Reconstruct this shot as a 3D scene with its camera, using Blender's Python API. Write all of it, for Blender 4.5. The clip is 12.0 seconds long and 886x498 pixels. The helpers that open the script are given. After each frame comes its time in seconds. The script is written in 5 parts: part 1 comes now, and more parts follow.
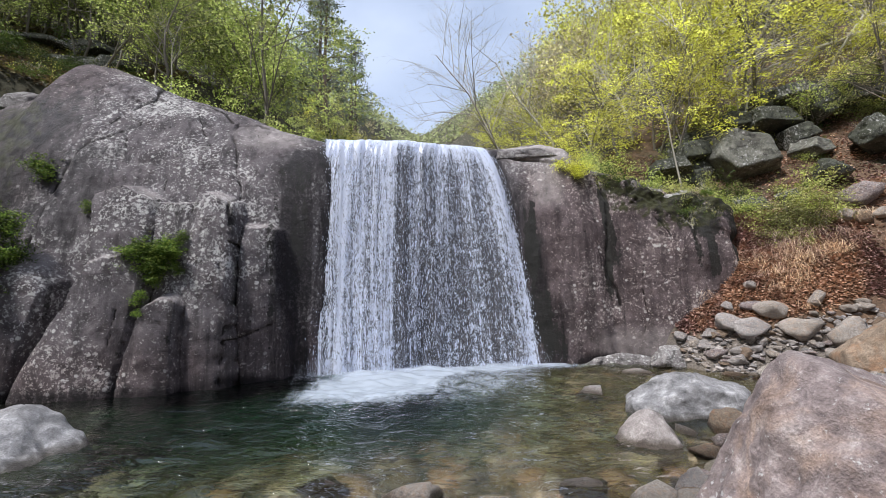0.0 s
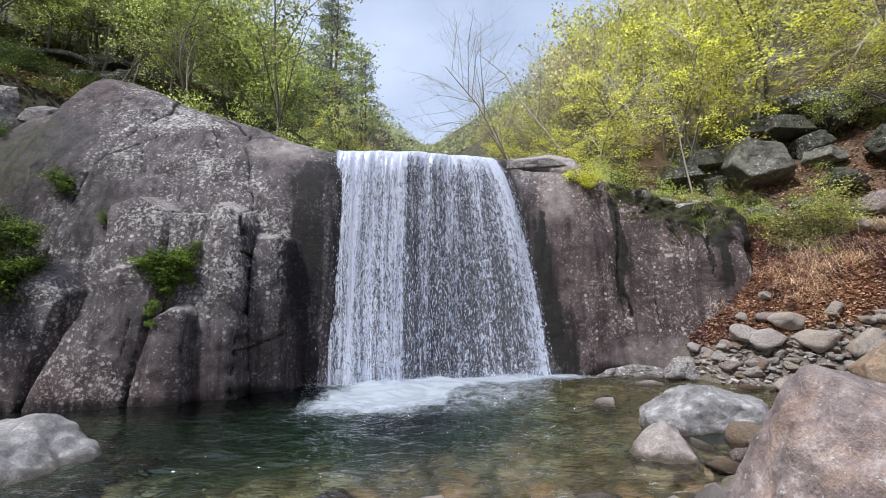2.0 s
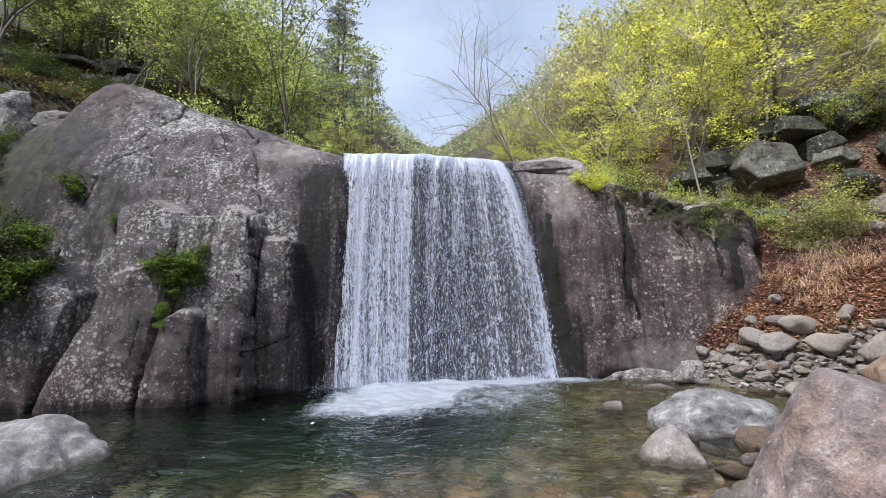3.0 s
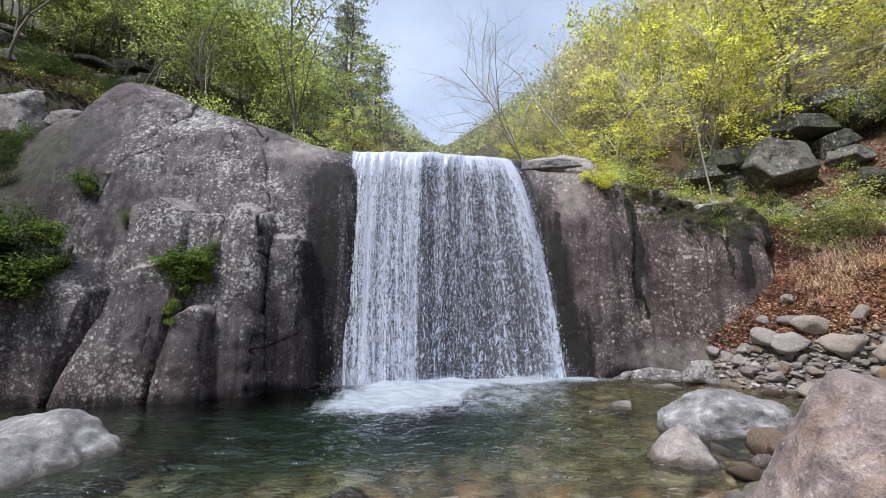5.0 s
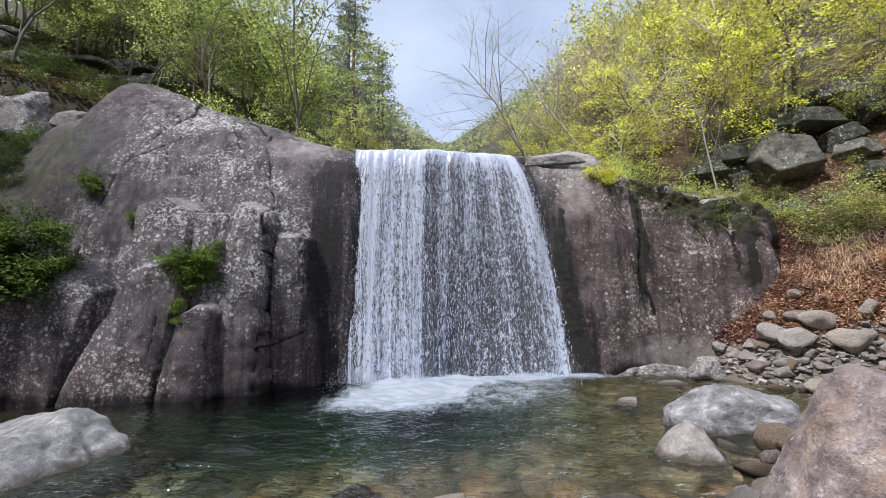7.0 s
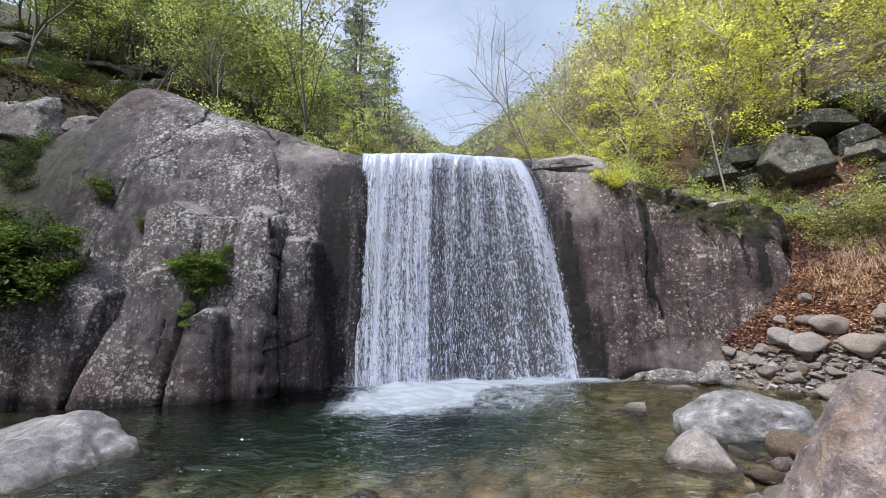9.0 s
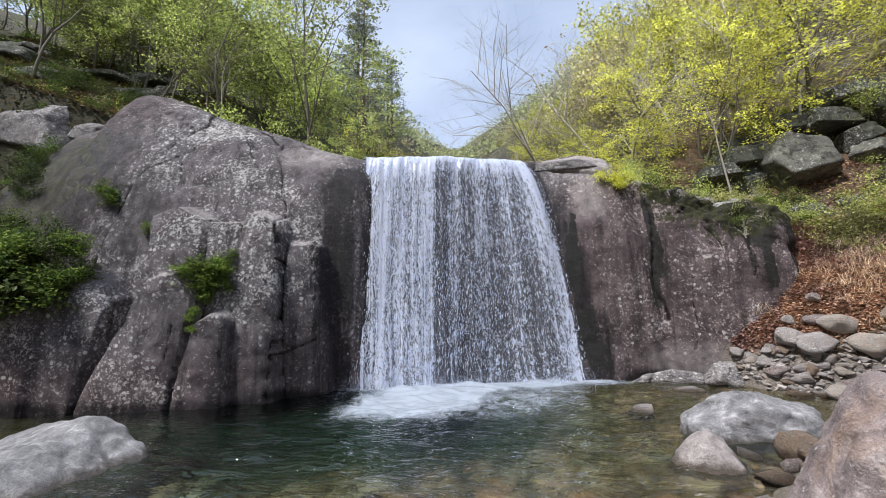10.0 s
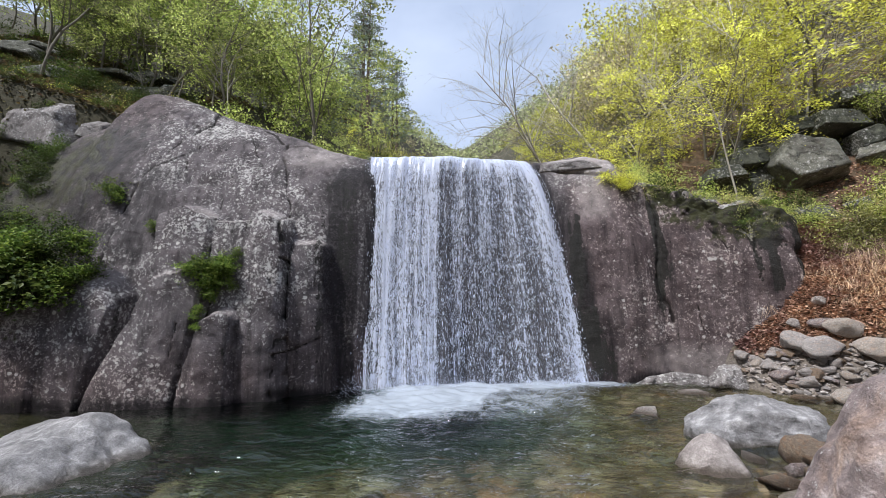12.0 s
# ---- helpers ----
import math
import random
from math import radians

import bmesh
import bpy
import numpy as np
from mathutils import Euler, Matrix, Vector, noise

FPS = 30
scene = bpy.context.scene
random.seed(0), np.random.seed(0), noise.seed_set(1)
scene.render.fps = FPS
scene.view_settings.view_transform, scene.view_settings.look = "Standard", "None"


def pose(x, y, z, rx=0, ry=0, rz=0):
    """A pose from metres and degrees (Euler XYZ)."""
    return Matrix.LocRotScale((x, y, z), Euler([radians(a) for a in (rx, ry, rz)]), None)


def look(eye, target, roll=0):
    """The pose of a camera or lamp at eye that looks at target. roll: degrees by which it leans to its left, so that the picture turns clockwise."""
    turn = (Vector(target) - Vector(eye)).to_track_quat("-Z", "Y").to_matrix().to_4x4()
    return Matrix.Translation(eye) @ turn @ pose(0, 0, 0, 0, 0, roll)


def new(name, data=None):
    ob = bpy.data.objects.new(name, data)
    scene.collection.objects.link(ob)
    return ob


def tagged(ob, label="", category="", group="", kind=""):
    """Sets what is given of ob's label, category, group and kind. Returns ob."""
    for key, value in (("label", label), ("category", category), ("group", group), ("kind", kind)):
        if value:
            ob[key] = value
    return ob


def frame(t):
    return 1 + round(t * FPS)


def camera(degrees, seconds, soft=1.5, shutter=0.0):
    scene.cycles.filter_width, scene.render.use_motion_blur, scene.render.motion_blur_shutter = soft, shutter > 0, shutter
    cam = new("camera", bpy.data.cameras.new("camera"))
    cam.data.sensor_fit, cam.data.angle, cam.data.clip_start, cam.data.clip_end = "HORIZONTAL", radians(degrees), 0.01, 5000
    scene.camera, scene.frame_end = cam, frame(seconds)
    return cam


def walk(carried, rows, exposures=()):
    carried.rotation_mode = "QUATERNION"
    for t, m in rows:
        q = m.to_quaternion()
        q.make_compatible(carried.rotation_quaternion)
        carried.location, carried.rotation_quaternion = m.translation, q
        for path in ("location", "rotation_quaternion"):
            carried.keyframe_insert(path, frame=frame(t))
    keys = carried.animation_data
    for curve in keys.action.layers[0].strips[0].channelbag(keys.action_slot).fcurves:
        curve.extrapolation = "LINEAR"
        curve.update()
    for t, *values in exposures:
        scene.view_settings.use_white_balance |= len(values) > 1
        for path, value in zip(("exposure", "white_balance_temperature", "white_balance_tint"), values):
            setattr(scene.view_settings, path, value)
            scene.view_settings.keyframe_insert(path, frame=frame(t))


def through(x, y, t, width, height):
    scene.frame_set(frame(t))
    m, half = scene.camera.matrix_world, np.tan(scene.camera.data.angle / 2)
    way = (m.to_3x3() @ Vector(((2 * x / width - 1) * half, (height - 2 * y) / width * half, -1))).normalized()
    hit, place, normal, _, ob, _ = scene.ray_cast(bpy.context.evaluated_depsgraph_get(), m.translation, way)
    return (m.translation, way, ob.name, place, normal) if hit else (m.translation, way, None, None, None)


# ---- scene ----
cam = camera(90.0, 12.0, soft=0.6)
PATH = [
    (0, (0.061, 0.002, 1.489), (-0.070, 1.988, 1.687), -0.8),
    (0.5, (0.056, 0.002, 1.493), (-0.084, 1.986, 1.695), -0.8),
    (1, (0.053, -0.001, 1.494), (-0.095, 1.982, 1.709), -0.8),
    (1.5, (0.047, -0.005, 1.501), (-0.108, 1.975, 1.733), -0.6),
    (2, (0.040, -0.005, 1.501), (-0.130, 1.973, 1.742), -0.7),
    (2.5, (0.039, -0.006, 1.499), (-0.145, 1.971, 1.744), -0.8),
    (3, (0.033, -0.004, 1.498), (-0.164, 1.971, 1.751), -0.6),
    (5, (0.018, 0.001, 1.496), (-0.212, 1.972, 1.742), -0.3),
    (5.5, (0.019, 0.001, 1.497), (-0.213, 1.972, 1.740), -0.3),
    (6, (0.022, 0.006, 1.494), (-0.216, 1.977, 1.736), -0.5),
    (6.5, (0.017, 0.005, 1.494), (-0.226, 1.976, 1.732), -0.8),
    (7, (0.010, 0.005, 1.492), (-0.237, 1.976, 1.728), -0.7),
    (9, (-0.001, 0.006, 1.505), (-0.275, 1.971, 1.754), -0.6),
    (9.5, (0.001, 0.004, 1.505), (-0.279, 1.967, 1.763), -1.0),
    (10, (-0.003, 0.003, 1.506), (-0.295, 1.965, 1.768), -1.1),
    (10.5, (-0.002, 0.007, 1.503), (-0.302, 1.967, 1.768), -1.1),
    (11, (-0.001, 0.007, 1.502), (-0.304, 1.965, 1.770), -1.0),
    (11.5, (-0.003, 0.005, 1.505), (-0.306, 1.963, 1.774), -0.8),
    (12, (-0.005, 0.005, 1.502), (-0.313, 1.963, 1.766), -0.6),
]
walk(cam, [(t, look(eye, target, roll)) for t, eye, target, roll in PATH],
     exposures=[(0.0, 0.25, 6300, 12), (12.0, 0.25, 6300, 12)])

# ---- light ----
SUN_EL, SUN_AZ = 58.0, 223.0      # degrees; azimuth clockwise from +y
world = bpy.data.worlds.new("sky")
scene.world = world
world.use_nodes = True
wt = world.node_tree
wt.nodes.clear()
w_out = wt.nodes.new("ShaderNodeOutputWorld")
w_bg = wt.nodes.new("ShaderNodeBackground")
w_sky = wt.nodes.new("ShaderNodeTexSky")
w_sky.sky_type = "NISHITA"
w_sky.sun_disc = False
w_sky.sun_elevation, w_sky.sun_rotation = radians(SUN_EL), radians(SUN_AZ)
w_sky.air_density, w_sky.dust_density, w_sky.ozone_density = 1.0, 1.5, 1.0
w_co = wt.nodes.new("ShaderNodeTexCoord")
w_map = wt.nodes.new("ShaderNodeMapping")
w_map.inputs["Scale"].default_value = (1.6, 1.0, 3.4)
w_map.inputs["Rotation"].default_value = (0.3, 0.5, 0.2)
w_noise = wt.nodes.new("ShaderNodeTexNoise")
w_noise.inputs["Scale"].default_value = 1.7
w_noise.inputs["Detail"].default_value = 7.0
w_noise.inputs["Roughness"].default_value = 0.5
w_ramp = wt.nodes.new("ShaderNodeValToRGB")
w_ramp.color_ramp.elements[0].position, w_ramp.color_ramp.elements[0].color = 0.30, (0.55, 0.55, 0.55, 1)
w_ramp.color_ramp.elements[1].position, w_ramp.color_ramp.elements[1].color = 0.68, (0.97, 0.97, 0.97, 1)
w_mix = wt.nodes.new("ShaderNodeMix")
w_mix.data_type = "RGBA"
w_mix.inputs[7].default_value = (4.5, 5.2, 6.5, 1)      # thin white cloud
wt.links.new(w_co.outputs["Generated"], w_map.inputs["Vector"])
wt.links.new(w_map.outputs[0], w_noise.inputs["Vector"])
wt.links.new(w_noise.outputs[0], w_ramp.inputs[0])
wt.links.new(w_ramp.outputs[0], w_mix.inputs[0])
wt.links.new(w_sky.outputs[0], w_mix.inputs[6])
wt.links.new(w_mix.outputs[2], w_bg.inputs[0])
w_bg.inputs[1].default_value = 0.137
wt.links.new(w_bg.outputs[0], w_out.inputs[0])

sun = new("sun", bpy.data.lights.new("sun", "SUN"))
sun.data.energy, sun.data.angle, sun.data.color = 4.95, radians(6), (1.0, 0.97, 0.93)
_el, _az = radians(SUN_EL), radians(SUN_AZ)
_from = Vector((math.sin(_az) * math.cos(_el), math.cos(_az) * math.cos(_el), math.sin(_el)))
sun.matrix_world = look(_from * 60, (0, 0, 0))


# ---- numeric helpers ----
def lattice(ix, iy, iz, seed):
    with np.errstate(over="ignore"):
        h = (ix.astype(np.int64) * 374761393 + iy.astype(np.int64) * 668265263 + iz.astype(np.int64) * 2147483647 + seed * 1274126177)
        h = (h ^ (h >> 13)) * 1274126177
        h = h ^ (h >> 16)
    return (h & 0xFFFFFF) / float(0xFFFFFF)


def vnoise(x, y, z, seed=0):
    x, y, z = np.broadcast_arrays(np.asarray(x, float), np.asarray(y, float), np.asarray(z, float))
    ix, iy, iz = np.floor(x), np.floor(y), np.floor(z)
    fx, fy, fz = x - ix, y - iy, z - iz
    fx, fy, fz = fx * fx * (3 - 2 * fx), fy * fy * (3 - 2 * fy), fz * fz * (3 - 2 * fz)
    out = 0
    for a in (0, 1):
        for b in (0, 1):
            for c in (0, 1):
                out = out + lattice(ix + a, iy + b, iz + c, seed) * (fx if a else 1 - fx) * (fy if b else 1 - fy) * (fz if c else 1 - fz)
    return out * 2 - 1


def fbm(x, y, z, octaves=5, seed=0, gain=0.5):
    total, amp, f = 0, 1.0, 1.0
    for o in range(octaves):
        total = total + amp * vnoise(np.asarray(x) * f, np.asarray(y) * f, np.asarray(z) * f, seed + o * 17)
        amp, f = amp * gain, f * 2.03
    return total


def smooth(a, b, v):
    t = np.clip((np.asarray(v, float) - a) / (b - a), 0, 1)
    return t * t * (3 - 2 * t)


def table(xs, ys, soft=0.3):
    def f(x):
        x = np.asarray(x, float)
        return sum(np.interp(x + d * soft, xs, ys) for d in (-1, -0.5, 0, 0.5, 1)) / 5
    return f


def mesh_of(name, verts, faces, mat=None, flat=False):
    me = bpy.data.meshes.new(name)
    verts, faces = np.asarray(verts, np.float32), np.asarray(faces, np.int32)
    k = faces.shape[1]
    me.vertices.add(len(verts))
    me.vertices.foreach_set("co", verts.ravel())
    me.loops.add(faces.size)
    me.loops.foreach_set("vertex_index", faces.ravel())
    me.polygons.add(len(faces))
    me.polygons.foreach_set("loop_start", np.arange(0, faces.size, k, dtype=np.int32))
    me.update(calc_edges=True)
    me.polygons.foreach_set("use_smooth", np.full(len(faces), not flat))
    if mat:
        me.materials.append(mat)
    return me


def grid_faces(n, m):
    i = np.arange(n - 1)[:, None] * m + np.arange(m - 1)[None, :]
    return np.stack([i, i + 1, i + m + 1, i + m], -1).reshape(-1, 4)


def attribute(me, name, values):
    a = me.attributes.new(name, "FLOAT", "POINT")
    a.data.foreach_set("value", np.asarray(values, np.float32).ravel())


def part(name, data, mat, parent, label=""):
    """One mesh object under a thing; data is a mesh or a bmesh."""
    if isinstance(data, bmesh.types.BMesh):
        me = bpy.data.meshes.new(name)
        data.to_mesh(me)
        data.free()
        data = me
    if mat and not data.materials:
        data.materials.append(mat)
    ob = new(name, data)
    ob.parent = parent
    if label:
        ob["label"] = label
    return ob


# ---- materials ----
def start_mat(name):
    m = bpy.data.materials.new(name)
    m.use_nodes = True
    return m, m.node_tree, m.node_tree.nodes["Principled BSDF"]


def node(nt, kind, ins):
    n = nt.nodes.new(kind)
    for k, v in ins.items():
        if isinstance(v, bpy.types.NodeSocket):
            nt.links.new(v, n.inputs[k])
        else:
            n.inputs[k].default_value = v
    return n


def tex_noise(nt, co, scale, detail=5.0, rough=0.55, w=None, distort=0.0):
    n = nt.nodes.new("ShaderNodeTexNoise")
    if w is not None:
        n.noise_dimensions = "4D"
        nt.links.new(w, n.inputs["W"])
    nt.links.new(co, n.inputs["Vector"])
    n.inputs["Scale"].default_value, n.inputs["Detail"].default_value = scale, detail
    n.inputs["Roughness"].default_value, n.inputs["Distortion"].default_value = rough, distort
    return n.outputs[0]


def ramp(nt, fac, *stops):
    n = nt.nodes.new("ShaderNodeValToRGB")
    nt.links.new(fac, n.inputs[0])
    e = n.color_ramp.elements
    while len(e) < len(stops):
        e.new(0.5)
    for el, (pos, col) in zip(e, stops):
        el.position = pos
        el.color = (col, col, col, 1) if isinstance(col, (int, float)) else (*col, 1)
    return n.outputs[0]


def mixc(nt, fac, a, b, blend="MIX"):
    n = nt.nodes.new("ShaderNodeMix")
    n.data_type, n.blend_type = "RGBA", blend
    for i, v in ((0, fac), (6, a), (7, b)):
        if isinstance(v, bpy.types.NodeSocket):
            nt.links.new(v, n.inputs[i])
        else:
            n.inputs[i].default_value = v if i == 0 else (*v, 1)
    return n.outputs[2]


def calc(nt, op, a, b=0.0):
    n = nt.nodes.new("ShaderNodeMath")
    n.operation = op
    for i, v in ((0, a), (1, b)):
        if isinstance(v, bpy.types.NodeSocket):
            nt.links.new(v, n.inputs[i])
        else:
            n.inputs[i].default_value = v
    return n.outputs[0]


def scaled(nt, co, sx, sy, sz):
    n = nt.nodes.new("ShaderNodeMapping")
    nt.links.new(co, n.inputs[0])
    n.inputs["Scale"].default_value = (sx, sy, sz)
    return n.outputs[0]


def stone_material(name, dark, mid, light, lichen=0.0, warm=None, grain=1.0, wet_line=False, attrs=False, bump=0.5, size=1.0, veins=0.0):
    """Weathered granite: two tones in patches, crystal grain, lichen spots, a wet foot or attributes for moss and for
    wet and shaded rock.
    """
    m, nt, bsdf = start_mat(name)
    geo = nt.nodes.new("ShaderNodeTexCoord")
    co = geo.outputs["Object"]
    info = nt.nodes.new("ShaderNodeObjectInfo")
    w = calc(nt, "MULTIPLY", info.outputs["Random"], 37.0)
    big = tex_noise(nt, co, 1.1 * size, 6, 0.62, w)
    mids = tex_noise(nt, co, 5.0 * size, 7, 0.66, w, 0.4)
    fine = tex_noise(nt, co, 55.0, 4, 0.7, w)
    vor = nt.nodes.new("ShaderNodeTexVoronoi")
    nt.links.new(co, vor.inputs["Vector"])
    vor.inputs["Scale"].default_value = 120.0 * grain
    col = ramp(nt, mids, (0.3, dark), (0.52, mid), (0.72, light))
    col = mixc(nt, ramp(nt, big, (0.42, 0.0), (0.62, 0.75)), col, mixc(nt, mids, dark, mid))
    if warm:
        stain = ramp(nt, tex_noise(nt, co, 1.9 * size, 5, 0.6, w, 0.8), (0.50, 0.0), (0.66, 0.75))
        col = mixc(nt, stain, col, warm)
    speck = ramp(nt, vor.outputs["Color"], (0.1, 0.55), (0.9, 1.35))
    col = mixc(nt, 0.45, col, speck, "MULTIPLY")
    col = mixc(nt, 0.5, col, ramp(nt, fine, (0.25, 0.45), (0.75, 1.5)), "MULTIPLY")
    if lichen:
        where = tex_noise(nt, co, 0.9, 4, 0.6, w)
        small = tex_noise(nt, co, 24.0, 4, 0.7, w, 0.3)
        large = tex_noise(nt, co, 8.0, 5, 0.72, w, 0.6)
        lean = calc(nt, "MULTIPLY", calc(nt, "SUBTRACT", where, 0.5), 0.45)
        s1 = ramp(nt, calc(nt, "ADD", small, lean), (0.600 - 0.03 * lichen, 0.0), (0.635 - 0.03 * lichen, 0.85))
        s2 = ramp(nt, calc(nt, "ADD", large, lean), (0.665 - 0.03 * lichen, 0.0), (0.70 - 0.03 * lichen, 0.9))
        v2 = nt.nodes.new("ShaderNodeTexVoronoi")
        nt.links.new(co, v2.inputs["Vector"])
        v2.inputs["Scale"].default_value = 5.5
        rim = calc(nt, "ADD", v2.outputs["Distance"], calc(nt, "MULTIPLY", calc(nt, "SUBTRACT", small, 0.5), 0.55))
        disc = calc(nt, "MULTIPLY", ramp(nt, rim, (0.12, 1.0), (0.18, 0.0)), ramp(nt, where, (0.42, 0.0), (0.52, 0.9)))
        spots = calc(nt, "MAXIMUM", calc(nt, "MAXIMUM", s1, s2), disc)
        dirt = ramp(nt, tex_noise(nt, co, 3.0, 6, 0.7, w, 0.5), (0.50, 0.0), (0.62, 0.75))
        col = mixc(nt, dirt, col, mixc(nt, 1.0, col, (0.42, 0.38, 0.38), "MULTIPLY"))
        col = mixc(nt, calc(nt, "MULTIPLY", spots, 0.9), col, (0.47, 0.465, 0.45))
    rift = None
    if veins:
        bent = tex_noise(nt, scaled(nt, co, 1.0, 1.0, 1.7), 1.5 * size, 7, 0.62, w, 0.9)
        near = calc(nt, "ABSOLUTE", calc(nt, "SUBTRACT", bent, 0.5))
        where = ramp(nt, tex_noise(nt, co, 2.1 * size, 4, 0.6, w), (0.42, 0.0), (0.58, 1.0))
        rift = calc(nt, "MULTIPLY", ramp(nt, near, (0.003, 1.0), (0.012, 0.0)), where)
        blotch = ramp(nt, tex_noise(nt, co, 9.0, 6, 0.75, w, 0.8), (0.50, 0.0), (0.62, 0.45))
        col = mixc(nt, blotch, col, mixc(nt, 1.0, col, (0.55, 0.53, 0.53), "MULTIPLY"))
        col = mixc(nt, calc(nt, "MULTIPLY", rift, veins), col, mixc(nt, 1.0, col, (0.16, 0.15, 0.15), "MULTIPLY"))
    rough = ramp(nt, mids, (0.3, 0.78), (0.8, 0.95))
    if attrs:
        wet_shade = node(nt, "ShaderNodeAttribute", {})
        wet_shade.attribute_name = "wet_shade"
        moss = node(nt, "ShaderNodeAttribute", {})
        moss.attribute_name = "moss"
        seam = node(nt, "ShaderNodeAttribute", {})
        seam.attribute_name = "seam"
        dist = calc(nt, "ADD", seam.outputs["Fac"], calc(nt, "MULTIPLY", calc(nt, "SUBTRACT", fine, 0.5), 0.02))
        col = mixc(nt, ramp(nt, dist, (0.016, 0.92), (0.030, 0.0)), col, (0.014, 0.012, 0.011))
        streak = tex_noise(nt, scaled(nt, co, 5.0, 5.0, 0.35), 1.0, 6, 0.65)
        drip = ramp(nt, streak, (0.48, 0.0), (0.64, 0.8))
        col = mixc(nt, drip, col, mixc(nt, 0.78, col, (0.025, 0.022, 0.024)))
        iron = node(nt, "ShaderNodeAttribute", {})
        iron.attribute_name = "iron"
        col = mixc(nt, calc(nt, "MULTIPLY", iron.outputs["Fac"], ramp(nt, big, (0.25, 0.75), (0.6, 1.0))), col, mixc(nt, 1.0, col, (0.79, 0.67, 0.645), "MULTIPLY"))
        col = mixc(nt, calc(nt, "MULTIPLY", calc(nt, "MAXIMUM", s2, disc), 0.7), col, (0.50, 0.49, 0.47))
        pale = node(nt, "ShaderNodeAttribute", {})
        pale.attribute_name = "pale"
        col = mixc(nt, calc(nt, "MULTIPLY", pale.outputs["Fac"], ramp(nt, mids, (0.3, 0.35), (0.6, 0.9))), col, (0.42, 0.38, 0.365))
        wet_shade_fac = ramp(nt, calc(nt, "ADD", wet_shade.outputs["Fac"], calc(nt, "MULTIPLY", calc(nt, "SUBTRACT", streak, 0.5), 1.7)), (0.22, 0.0), (0.90, 1.0))
        col = mixc(nt, wet_shade_fac, col, mixc(nt, 1.0, col, (0.13, 0.115, 0.13), "MULTIPLY"))
        rough = mixc(nt, wet_shade_fac, rough, (0.42, 0.42, 0.42))
        stain = node(nt, "ShaderNodeAttribute", {})
        stain.attribute_name = "stain"
        torn = calc(nt, "ADD", calc(nt, "MULTIPLY", calc(nt, "SUBTRACT", streak, 0.5), 2.2), calc(nt, "MULTIPLY", calc(nt, "SUBTRACT", mids, 0.5), 1.3))
        torn = calc(nt, "ADD", torn, calc(nt, "MULTIPLY", calc(nt, "SUBTRACT", large, 0.5), 1.8))
        col = mixc(nt, ramp(nt, calc(nt, "ADD", stain.outputs["Fac"], torn), (0.46, 0.0), (0.54, 0.92)), col, ramp(nt, fine, (0.3, (0.007, 0.007, 0.006)), (0.7, (0.024, 0.023, 0.020))))
        bsdf.inputs["Specular IOR Level"].default_value = 0.22
        mossf = ramp(nt, calc(nt, "ADD", moss.outputs["Fac"], calc(nt, "MULTIPLY", calc(nt, "SUBTRACT", mids, 0.5), 2.2)), (0.50, 0.0), (0.72, 0.92))
        col = mixc(nt, mossf, col, ramp(nt, fine, (0.3, (0.012, 0.014, 0.007)), (0.7, (0.055, 0.056, 0.022))))
    if wet_line:
        pos = nt.nodes.new("ShaderNodeNewGeometry")
        sep = node(nt, "ShaderNodeSeparateXYZ", {0: pos.outputs["Position"]})
        line = calc(nt, "ADD", sep.outputs[2], calc(nt, "MULTIPLY", calc(nt, "SUBTRACT", mids, 0.5), 0.16))
        damp = ramp(nt, line, (0.03, 1.0), (0.10, 0.0))
        col = mixc(nt, damp, col, mixc(nt, 1.0, col, (0.30, 0.27, 0.23), "MULTIPLY"))
        rough = mixc(nt, damp, rough, (0.3, 0.3, 0.3))
    nt.links.new(col, bsdf.inputs["Base Color"])
    nt.links.new(rough, bsdf.inputs["Roughness"])
    hgt = calc(nt, "ADD", calc(nt, "MULTIPLY", mids, 1.0), calc(nt, "MULTIPLY", fine, 0.6))
    if rift:
        hgt = calc(nt, "SUBTRACT", hgt, calc(nt, "MULTIPLY", rift, 0.9))
    b = node(nt, "ShaderNodeBump", {"Strength": bump, "Distance": 0.035, "Height": hgt})
    nt.links.new(b.outputs[0], bsdf.inputs["Normal"])
    return m


def leaf_material(name, a, b, c, through=0.45):
    m, nt, bsdf = start_mat(name)
    geo = nt.nodes.new("ShaderNodeNewGeometry")
    info = nt.nodes.new("ShaderNodeObjectInfo")
    isl = geo.outputs["Random Per Island"]
    col = ramp(nt, isl, (0.0, a), (0.5, b), (1.0, c))
    clump = tex_noise(nt, geo.outputs["Position"], 0.9, 3, 0.6)
    col = mixc(nt, ramp(nt, clump, (0.40, 0.55), (0.56, 0.0)), col, mixc(nt, 1.0, col, (0.72, 0.62, 1.05), "MULTIPLY"))
    tone = calc(nt, "ADD", calc(nt, "MULTIPLY", info.outputs["Random"], 0.55), ramp(nt, clump, (0.36, 0.55), (0.62, 1.22)))
    comb = node(nt, "ShaderNodeCombineColor", {0: tone, 1: tone, 2: tone})
    col = mixc(nt, 1.0, col, comb.outputs[0], "MULTIPLY")
    nt.links.new(col, bsdf.inputs["Base Color"])
    bsdf.inputs["Roughness"].default_value = 0.55
    bsdf.inputs["Specular IOR Level"].default_value = 0.25
    tr = node(nt, "ShaderNodeBsdfTranslucent", {"Color": col})
    mx = node(nt, "ShaderNodeMixShader", {0: through, 1: bsdf.outputs[0], 2: tr.outputs[0]})
    nt.links.new(mx.outputs[0], nt.nodes["Material Output"].inputs[0])
    return m


